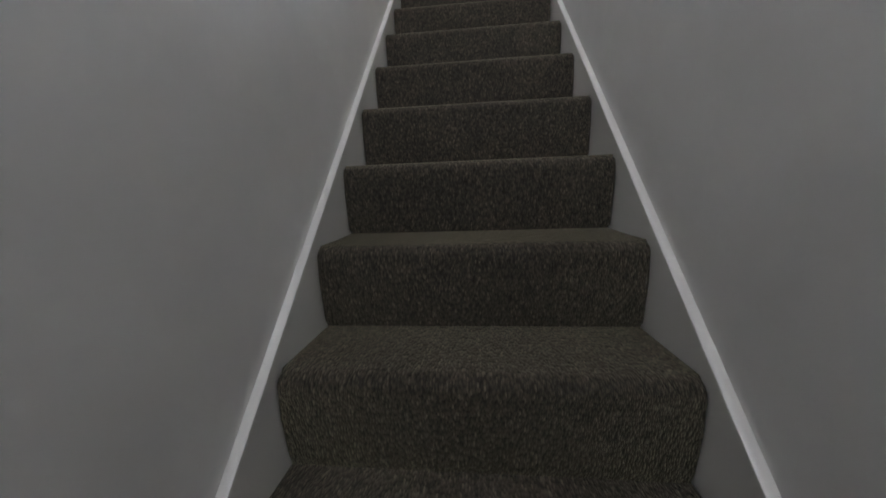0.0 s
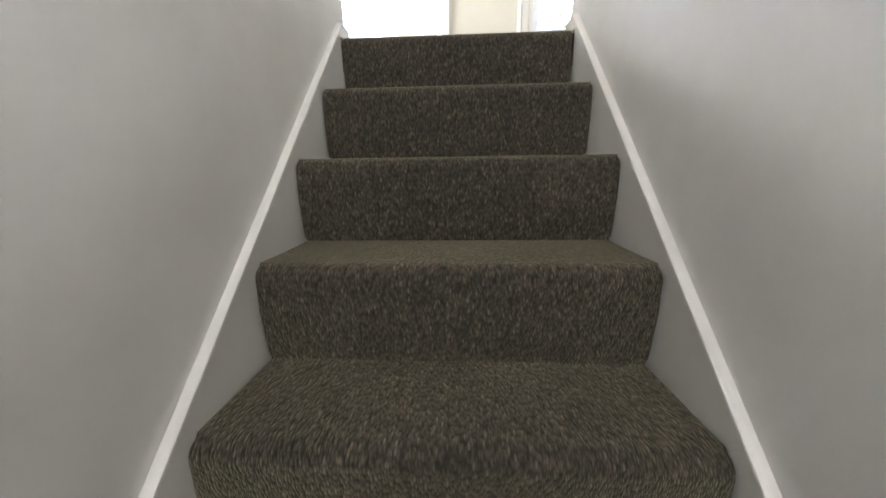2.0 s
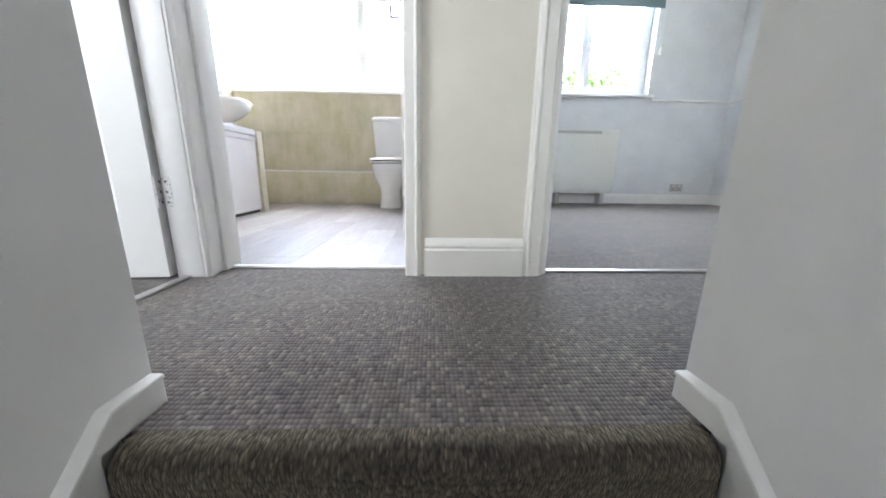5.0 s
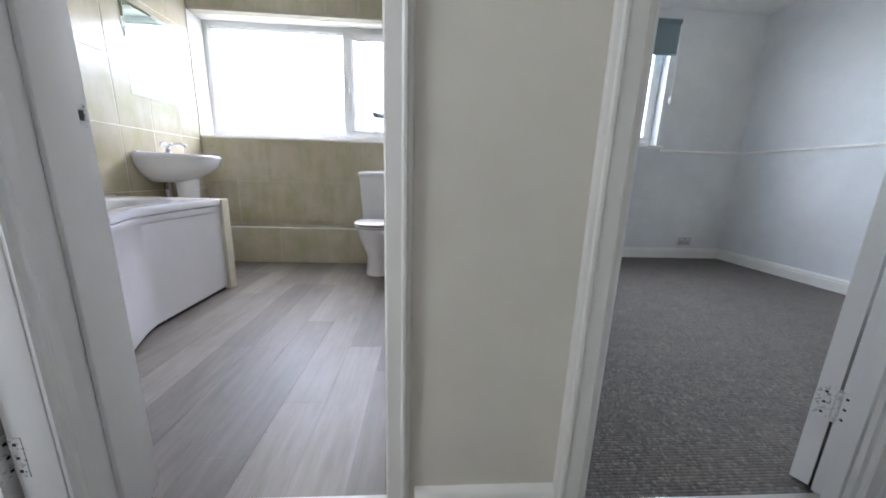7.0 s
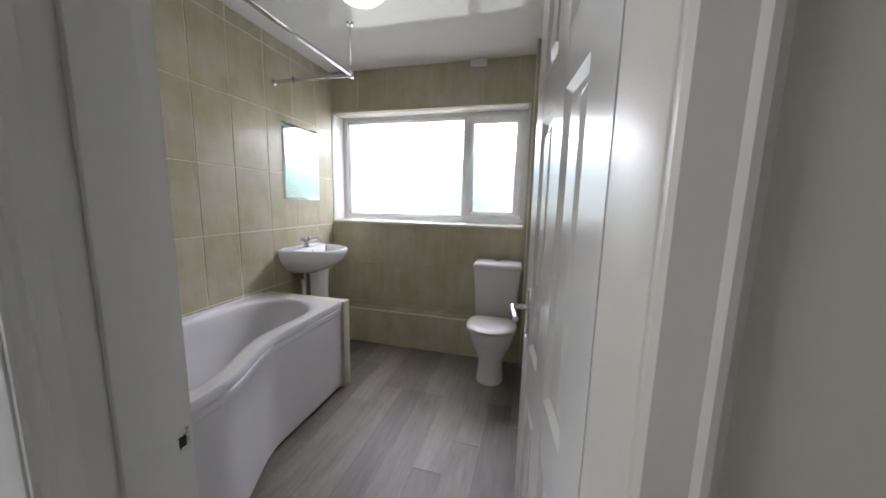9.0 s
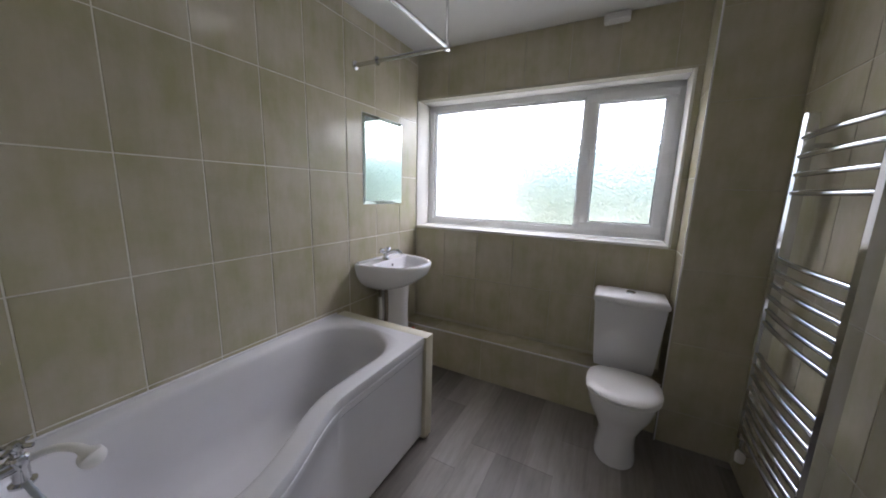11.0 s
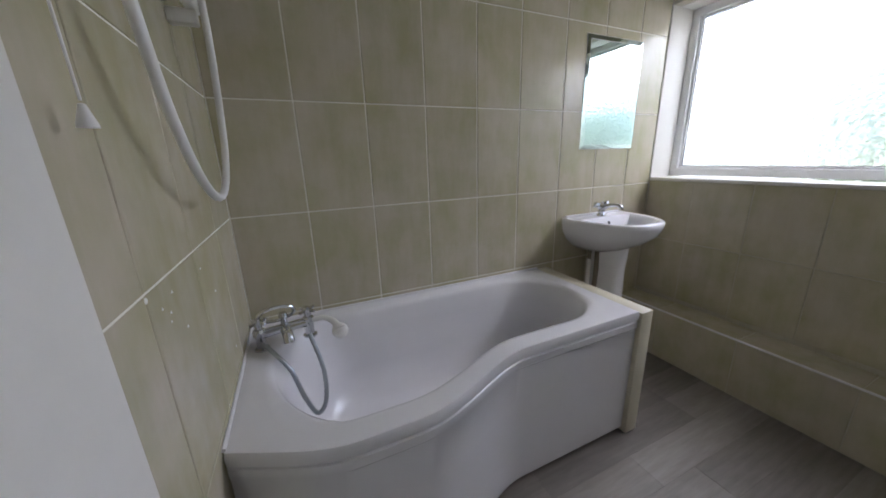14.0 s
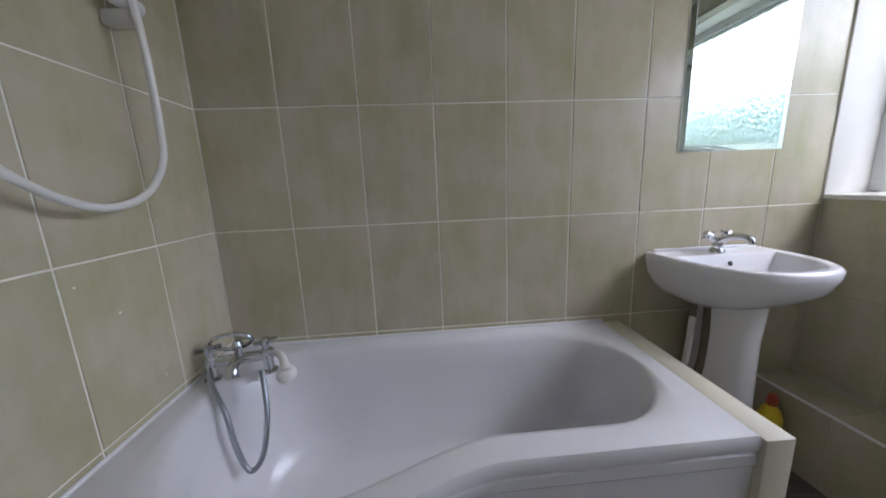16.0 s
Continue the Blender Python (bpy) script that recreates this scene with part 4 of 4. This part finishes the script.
def shower_set():
    x, y = -1.745, BYN
    root = thing("shower_rail", (x, y, 1.6), "chrome shower riser rail with a white holder and white hose", "shower")
    part("rail", tubed([(x, y + 0.055, 1.66), (x, y + 0.055, 2.28)], 0.009, 12), CHROME, root)
    for z in (1.665, 2.27):
        part("bracket", boxed(x - 0.018, x + 0.018, y, y + 0.068, z - 0.018, z + 0.018, 0.006), PLASTIC, root)
    part("slider", lathe([(0.0, 0), (0.020, 0), (0.020, 0.085), (0.012, 0.092), (0.0, 0.092)], (x - 0.03, y + 0.058, 1.70), Matrix.Rotation(radians(90), 4, "Y"), 14), PLASTIC, root, "white slider and handset holder")
    part("handset", tubed(curve_pts([(x + 0.02, y + 0.085, 1.80), (x + 0.02, y + 0.10, 2.0), (x + 0.02, y + 0.14, 2.07)], 5), [0.011] * 5 + [0.013] * 3 + [0.03] * 3, 12), PLASTIC, root)
    hose = curve_pts([(x + 0.03, y + 0.085, 1.80), (x + 0.012, y + 0.085, 1.62), (x - 0.004, y + 0.075, 1.42), (x + 0.004, y + 0.068, 1.31), (x + 0.08, y + 0.065, 1.228), (x + 0.20, y + 0.065, 1.205), (x + 0.33, y + 0.065, 1.255),
                      (x + 0.44, y + 0.065, 1.36), (x + 0.51, y + 0.065, 1.50), (x + 0.55, y + 0.06, 1.70), (x + 0.56, y + 0.05, 1.98)], 9)
    part("hose", tubed(hose, 0.0092, 12), PLASTIC, root, "white plastic shower hose in a long loop")
    unit = thing("shower_unit", (x + 0.55, y, 2.0), "white electric shower unit on the tiled wall", "shower unit")
    part("case", boxed(x + 0.44, x + 0.655, y, y + 0.085, 1.98, 2.30, 0.018, 3), PLASTIC, unit)
    part("dial", lathe([(0.0, 0), (0.03, 0), (0.026, 0.018), (0.0, 0.02)], (x + 0.55, y + 0.085, 2.10), Matrix.Rotation(radians(-90), 4, "X"), 18), CHROME, unit)


shower_set()


def pull_cord(x, y, z0, label, bell=True):
    root = thing("pull_cord", (x, y, z0), label, "light cord")
    part("cord", tubed([(x, y, z0 + 0.03), (x + 0.006, y - 0.004, z0 + 0.5), (x, y, TOP)], 0.0016, 6), PLASTIC, root)
    part("knob", lathe([(0.0, 0), (0.0105, 0.0), (0.0100, 0.004), (0.0062, 0.017), (0.0035, 0.026), (0.0, 0.027)], (x, y, z0), None, 16), PLASTIC, root, "white bell-shaped cord pull")


pull_cord(-1.108, BYN + 0.028, 1.330, "white pull cord with a bell-shaped knob by the bathroom door")


def towel_radiator():
    x, y0, y1, z0, z1 = 0.105, 2.330, 2.830, 0.345, 1.745
    root = thing("towel_radiator", (x, (y0 + y1) / 2, z0), "chrome ladder towel radiator with curved rails on the wall", "radiator")
    for y in (y0, y1):
        part("upright", loft(bmesh.new(), [[Vector((x + a, y + b, z)) for a, b in ((-0.020, -0.018), (0.014, -0.018), (0.018, 0), (0.014, 0.018), (-0.020, 0.018), (-0.026, 0))] for z in (z0, z1)]), CHROME, root, "", 30)
    levels = [z0 + 0.05 + 0.052 * i for i in range(8)] + [z0 + 0.56 + 0.055 * i for i in range(6)] + [z0 + 1.10 + 0.070 * i for i in range(4)]
    for z in levels:
        pts = [(x - 0.014 - 0.012 * math.sin(math.pi * i / 10), y0 + (y1 - y0) * i / 10, z) for i in range(11)]
        part("rung", tubed(pts, 0.0105, 10), CHROME, root)
    for y in (y0, y1):
        for z in (z0 + 0.12, z1 - 0.12):
            part("bracket", tubed([(x, y, z), (BXR, y, z)], 0.010, 10), CHROME, root)
        part("valve", tubed(curve_pts([(x, y, z0 + 0.01), (x, y, z0 - 0.05), (x + 0.02, y, z0 - 0.075), (BXR, y, z0 - 0.075)], 4), 0.012, 10), CHROME, root)
        part("valve_head", lathe([(0.0, 0), (0.018, 0), (0.020, 0.03), (0.014, 0.05), (0.0, 0.05)], (x, y, z0 - 0.12), None, 14), PLASTIC, root)


towel_radiator()


def ceiling_lamp():
    c = (-1.12, 2.31, TOP)
    root = thing("ceiling_light", c, "round opal glass bathroom ceiling light, lit", "ceiling light")
    part("base", lathe([(0.0, -0.0), (0.150, -0.0), (0.150, -0.025), (0.0, -0.025)], c, None, 32), PLASTIC, root)
    part("diffuser", lathe([(0.0, -0.088), (0.06, -0.084), (0.105, -0.070), (0.132, -0.048), (0.140, -0.026), (0.0, -0.026)], c, None, 36), DOME, root, "glowing opal diffuser")


ceiling_lamp()


def plaster_marks():
    wall = bpy.data.objects["wall_bathroom_near"]
    for x, z, r in ((-1.195, 1.077, 0.006), (-1.245, 1.041, 0.003), (-1.276, 1.021, 0.003), (-1.304, 1.052, 0.003), (-1.268, 1.006, 0.002), (-1.339, 0.962, 0.003), (-1.512, 1.037, 0.003), (-1.600, 0.945, 0.004), (-1.691, 0.719, 0.003)):
        part("plaster_mark", lathe([(0.0, 0.0), (r, 0.0), (r * 0.8, 0.001), (r * 0.3, 0.0016), (0.0, 0.0016)], (x, BYN, z), Matrix.Rotation(radians(-90), 4, "X"), 7), CEIL, wall)


plaster_marks()


def wall_vent():
    root = thing("extractor_vent", (-0.63, BYF, TOP), "white plastic vent box under the bathroom ceiling", "vent")
    part("case", boxed(-0.70, -0.56, BYF - 0.045, BYF, TOP - 0.062, TOP - 0.006, 0.010), PLASTIC, root)
    for i in range(3):
        part("slat", boxed(-0.685, -0.575, BYF - 0.049, BYF - 0.044, TOP - 0.05 + i * 0.014, TOP - 0.043 + i * 0.014), UPVC, root)


wall_vent()


def bath_latch():
    root = thing("door_latch_keep", (B0 + 0.031, 0.920, 0.915), "worn brass latch keep screwed to the door jamb", "latch keep")
    part("plate", boxed(B0 + 0.0298, B0 + 0.0312, 0.909, 0.933, 0.893, 0.937, 0.0006), FLECK, root)
    part("hole", boxed(B0 + 0.0310, B0 + 0.0318, 0.915, 0.927, 0.905, 0.925), DARK, root)


bath_latch()


# ---- bedroom things ----
def storage_heater():
    x0, x1, y0, z0, z1 = 1.330, 2.070, 3.470, 0.125, 0.815
    root = thing("storage_heater", (1.7, 3.55, 0), "cream metal storage heater under the bedroom window", "heater")
    part("case", boxed(x0, x1, y0, EYF - 0.006, z0, z1, 0.012), CREAM, root)
    part("front_panel", boxed(x0 + 0.012, x1 - 0.012, y0 - 0.010, y0 + 0.004, z0 + 0.03, z1 - 0.055, 0.006), CREAM, root)
    part("grille", boxed(x0 + 0.05, x1 - 0.20, y0 - 0.004, y0 + 0.002, z1 - 0.046, z1 - 0.014), SOCKET, root, "grey outlet grille")
    part("control_panel", boxed(x1 - 0.17, x1 - 0.02, y0 - 0.003, y0 + 0.002, z1 - 0.048, z1 - 0.010, 0.001), PLASTIC, root)
    for x in (x0 + 0.09, x1 - 0.13):
        part("foot", boxed(x, x + 0.05, y0 + 0.02, EYF - 0.03, 0.0, z0 + 0.004, 0.004), SOCKET, root)


def wall_socket():
    root = thing("wall_socket", (2.93, EYF - 0.02, 0.19), "double socket outlet above the bedroom skirting", "socket")
    part("plate", boxed(2.86, 3.006, EYF - 0.012, EYF, 0.150, 0.236, 0.004), SOCKET, root)
    for x in (2.895, 2.965):
        part("switch", boxed(x - 0.008, x + 0.008, EYF - 0.016, EYF - 0.011, 0.205, 0.222, 0.002), PLASTIC, root)
        for dx, dz in ((0, 0.188), (-0.010, 0.172), (0.010, 0.172)):
            part("pin_hole", boxed(x + dx - 0.003, x + dx + 0.003, EYF - 0.0125, EYF - 0.0118, dz - 0.004, dz + 0.004), DARK, root)


def roller_blind():
    x0, x1 = 0.96, 2.462
    root = thing("roller_blind", (1.7, EYF, 2.34), "slate blue roller blind drawn a little way down the window", "blind")
    part("fabric", boxed(x0 + 0.01, x1 - 0.012, EYF - 0.034, EYF - 0.031, 2.070, 2.345), TEAL, root)
    part("bottom_bar", boxed(x0 + 0.01, x1 - 0.012, EYF - 0.039, EYF - 0.027, 2.055, 2.078, 0.004), TEAL, root)
    part("roller", tubed([(x0 + 0.01, EYF - 0.03, 2.355), (x1 - 0.01, EYF - 0.03, 2.355)], 0.022, 16), TEAL, root)
    for x in (x0, x1 - 0.008):
        part("end_bracket", boxed(x, x + 0.008, EYF - 0.055, EYF, 2.325, 2.385, 0.002), PLASTIC, root)
    part("chain", tubed(curve_pts([(x1 - 0.004, EYF - 0.035, 2.35), (x1 + 0.01, EYF - 0.03, 2.0), (x1 + 0.012, EYF - 0.026, 1.68)], 5), 0.0022, 6), PLASTIC, root)
    part("chain_weight", lathe([(0.0, 0), (0.013, 0.004), (0.015, 0.05), (0.006, 0.075), (0.0, 0.078)], (x1 + 0.013, EYF - 0.026, 1.615), None, 12), PLASTIC, root)


def bedroom_lamp():
    c = (2.20, 2.72, 0)
    root = thing("pendant_lamp", (c[0], c[1], TOP), "drum fabric pendant lamp lit in the bedroom", "pendant lamp")
    part("shade", loft(bmesh.new(), [[Vector((c[0] + r * math.cos(a), c[1] + r * math.sin(a), z)) for a in np.linspace(0, 2 * math.pi, 33)[:-1]] for r, z in ((0.17, 2.27), (0.175, 2.27), (0.165, 2.45), (0.16, 2.45), (0.17, 2.272))], False, False), SHADE, root)
    part("cord", tubed([(c[0], c[1], 2.30), (c[0], c[1], TOP)], 0.003, 8), PLASTIC, root)
    part("rose", lathe([(0.0, -0.03), (0.03, -0.026), (0.05, -0.006), (0.05, 0.0), (0.0, 0.0)], (c[0], c[1], TOP), None, 20), PLASTIC, root)


storage_heater()
wall_socket()
roller_blind()
bedroom_lamp()


# ---- outside ----
setting("ground", walls((-400, 400, 3.95, 900, -3.0, -2.8)), GRASS, "pale paved ground outside the house", "ground")


def tree(x, y, base, height, spread, seed):
    rng = random.Random(seed)
    root = thing("tree", (x, y, base), "broad green garden tree in full leaf", "tree", "garden trees")
    bm = bmesh.new()
    top = Vector((x, y, base + height * 0.72))
    tube(bm, curve_pts([(x, y, base - 0.05), (x + 0.1, y, base + height * 0.3), (x - 0.05, y + 0.1, base + height * 0.55), top], 4), [0.20 - 0.012 * i for i in range(13)], 9)
    tips = []
    for i in range(14):
        a, t = rng.uniform(0, 6.28), rng.uniform(0.35, 1.0)
        s = Vector((x, y, base + height * 0.25 + (height * 0.47) * t))
        e = s + Vector((math.cos(a), math.sin(a), rng.uniform(0.1, 0.7))) * spread * rng.uniform(0.45, 0.9) * (1.15 - 0.5 * t)
        tube(bm, [s, (s + e) / 2 + Vector((0, 0, 0.15)), e], [0.07, 0.045, 0.015], 6)
        tips += [s.lerp(e, u) for u in (0.5, 0.75, 1.0)]
    part("trunk", bm, BARK, root)
    vs, fs = [], []
    for tip in tips:
        for _ in range(130):
            p = tip + Vector((rng.gauss(0, 1), rng.gauss(0, 1), rng.gauss(0, 0.8))) * spread * 0.16
            q = Euler((rng.uniform(0, 6.28), rng.uniform(0, 6.28), rng.uniform(0, 6.28))).to_matrix()
            k, w = len(vs), rng.uniform(0.05, 0.10)
            vs += [p + q @ Vector(c) * w for c in ((-1, 0, 0), (0, -0.5, 0.1), (1.1, 0, 0), (0, 0.5, 0.1))]
            fs.append((k, k + 1, k + 2, k + 3))
    me = bpy.data.meshes.new("crown")
    me.from_pydata(vs, [], fs)
    me.materials.append(LEAF)
    ob = new("crown", me)
    ob.parent, ob.matrix_parent_inverse = root, Matrix.Translation((-x, -y, -base))


tree(-2.3, 12.5, -2.8, 6.4, 2.6, 3)
tree(0.6, 13.5, -2.8, 6.6, 2.7, 5)
tree(6.5, 10.5, -2.8, 7.6, 1.8, 8)
tree(3.4, 9.6, -2.8, 7.6, 2.4, 31)
tree(5.0, 10.6, -2.8, 8.0, 2.4, 37)
tree(8.3, 13.5, -2.8, 5.2, 2.2, 11)
tree(8.6, 8.8, -2.8, 8.5, 3.0, 14)
tree(11.5, 11.0, -2.8, 9.0, 3.2, 17)
tree(9.0, 6.0, -2.8, 8.0, 2.8, 21)


# ---- tiles and planks, piece by piece ----
TILE_MESH = {}


def tile_mesh(w, h, d=0.0025):
    """One tile lying in the (u, v) plane with eased edges, facing +w."""
    key = (round(w, 3), round(h, 3))
    if key not in TILE_MESH:
        bm = bmesh.new()
        e = 0.0015
        loft(bm, [[Vector((u, v, z)) for u, v in ((i, i), (w - i, i), (w - i, h - i), (i, h - i))] for i, z in ((0, 0), (0, d - e), (e, d))], True, True)
        me = bpy.data.meshes.new("tile")
        bmesh.ops.recalc_face_normals(bm, faces=bm.faces)
        bm.to_mesh(me)
        bm.free()
        me.materials.append(TILE)
        TILE_MESH[key] = me
    return TILE_MESH[key]


def lay(parent, origin, u, v, cols, rows, holes=(), joint=0.0050):
    """Tiles between the joint lines cols and rows, on the plane through origin along u and v; holes are (u0, u1, v0, v1)."""
    u, v = Vector(u), Vector(v)
    w = u.cross(v)
    rot = Matrix((u, v, w)).transposed().to_4x4()
    for a, b in zip(cols, cols[1:]):
        for c, d in zip(rows, rows[1:]):
            cells = [(a, b, c, d)]
            for h0, h1, k0, k1 in holes:
                nxt = []
                for p0, p1, q0, q1 in cells:
                    if p1 <= h0 or p0 >= h1 or q1 <= k0 or q0 >= k1:
                        nxt.append((p0, p1, q0, q1))
                        continue
                    m0, m1 = max(p0, h0), min(p1, h1)
                    nxt += [(p0, h0, q0, q1)] if p0 < h0 else []
                    nxt += [(h1, p1, q0, q1)] if p1 > h1 else []
                    nxt += [(m0, m1, q0, k0)] if q0 < k0 else []
                    nxt += [(m0, m1, k1, q1)] if q1 > k1 else []
                cells = nxt
            for p0, p1, q0, q1 in cells:
                if p1 - p0 < 0.015 or q1 - q0 < 0.015:
                    continue
                ob = new("tile", tile_mesh(p1 - p0 - joint, q1 - q0 - joint))
                ob.parent = parent
                ob.matrix_basis = Matrix.Translation(Vector(origin) + u * (p0 + joint / 2) + v * (q0 + joint / 2)) @ rot


def wall_named(name):
    return bpy.data.objects[name]


LEFT_COLS = [BYN, 1.224, 1.500, 1.770, 2.039, 2.291, 2.578, 2.858, 3.138, BYF]
lay(wall_named("wall_bathroom_left"), (BXL - 0.0025, 0, 0), (0, 1, 0), (0, 0, 1), LEFT_COLS, ROWS)
# near wall runs towards -x, so that its tiles face into the room
near = [0.0, 0.133, 0.421, 0.693, -1.062 - BXL]
lay(wall_named("wall_bathroom_near"), (-1.062, BYN - 0.0025, 0), (-1, 0, 0), (0, 0, 1), near, ROWS)
win_cols = [0.0, 0.28, 0.57, 0.86, 1.15, 1.43, 1.72, 2.00, BXR - BXL]
lay(wall_named("wall_bathroom_window"), (BXL, BYF + 0.0025, 0), (1, 0, 0), (0, 0, 1), win_cols, [0.34, 0.725, WZ0 - 0.014, 1.52, WZ1 + 0.012, TOP],
    holes=[(W0 - 0.012 - BXL, W1 + 0.012 - BXL, WZ0 - 0.014, WZ1 + 0.012)])
lay(wall_named("wall_bathroom_right"), (BXR + 0.0025, BYF, 0), (0, -1, 0), (0, 0, 1), [0.0, 0.29, 0.69, 1.09, 1.49, 1.89, 2.29, BYF - BYN], [0.0, 0.212, 0.62, 1.04, 1.46, 1.88, 2.30, TOP])

# boxed-in pipes along the foot of the window wall, with a tiled ledge
ledge = setting("pipe_boxing", walls((BXL, -0.175, 3.184, BYF + 0.0025, 0.0, 0.318)), GROUT_DIM, "beige tiled pipe boxing along the window wall", "boxing")
box_cols = [0.0, 0.30, 0.72, 1.14, 1.56, -0.175 - BXL]
lay(ledge, (BXL, 3.184, 0), (1, 0, 0), (0, 0, 1), box_cols, [0.0, 0.323])
lay(ledge, (BXL, 3.179, 0.318), (1, 0, 0), (0, 1, 0), box_cols, [0.0, BYF - 3.179])
part("edge_trim", tubed([(BXL, 3.178, 0.324), (-0.175, 3.178, 0.324)], 0.0058, 8), CERAMIC, ledge, "white tile edge trim")
col = setting("soil_pipe_column", walls((-0.170, BXR + 0.0025, 3.130, BYF + 0.0025, 0.0, TOP)), GROUT_DIM, "beige tiled corner column boxing a soil pipe", "column")
lay(col, (-0.1725, 3.130, 0), (1, 0, 0), (0, 0, 1), [0.0, 0.345], [0.0, 0.212, 0.62, 1.04, 1.46, 1.88, 2.30, TOP])
lay(col, (-0.170, BYF, 0), (0, -1, 0), (0, 0, 1), [0.0, BYF - 3.13], [0.0, 0.34, 0.725, 1.10, 1.52, 1.95, TOP])
part("edge_trim", tubed([(-0.176, 3.124, 0), (-0.176, 3.124, TOP)], 0.004, 8), CERAMIC, col, "white tile edge trim")
end = setting("bath_end_boxing", boxed(BXL, -1.356, 2.452, 2.525, 0.0, 0.626, 0.004), BOXING, "cream painted boxing at the foot of the bath", "boxing", 30)



def planks():
    rng = random.Random(4)
    floor = wall_named("floor_bathroom")
    shared = {}
    x = BXL
    k = 0
    while x < EXL - 0.02:
        w = min(0.152, EXL - x)
        y = 0.882 - rng.choice((0.15, 0.35, 0.55, 0.78))
        while y < 3.2:
            a, b = max(y, 0.882), min(y + 0.914, 3.25)
            if b - a > 0.02:
                key = (round(w, 3), round(b - a, 3))
                if key not in shared:
                    bm = bmesh.new()
                    W, L, e = w - 0.0006, b - a - 0.0006, 0.0006
                    loft(bm, [[Vector((p, q, z)) for p, q in ((i, i), (W - i, i), (W - i, L - i), (i, L - i))] for i, z in ((0, -0.0036), (0, -e), (e, 0))], True, True)
                    me = bpy.data.meshes.new("plank")
                    bmesh.ops.recalc_face_normals(bm, faces=bm.faces)
                    bm.to_mesh(me)
                    bm.free()
                    me.materials.append(PLANK)
                    shared[key] = me
                ob = new("plank", shared[key])
                ob.parent = floor
                ob.location = (x + 0.0003, a + 0.0003, 0.0)
            y += 0.914
        x += 0.152
        k += 1


planks()
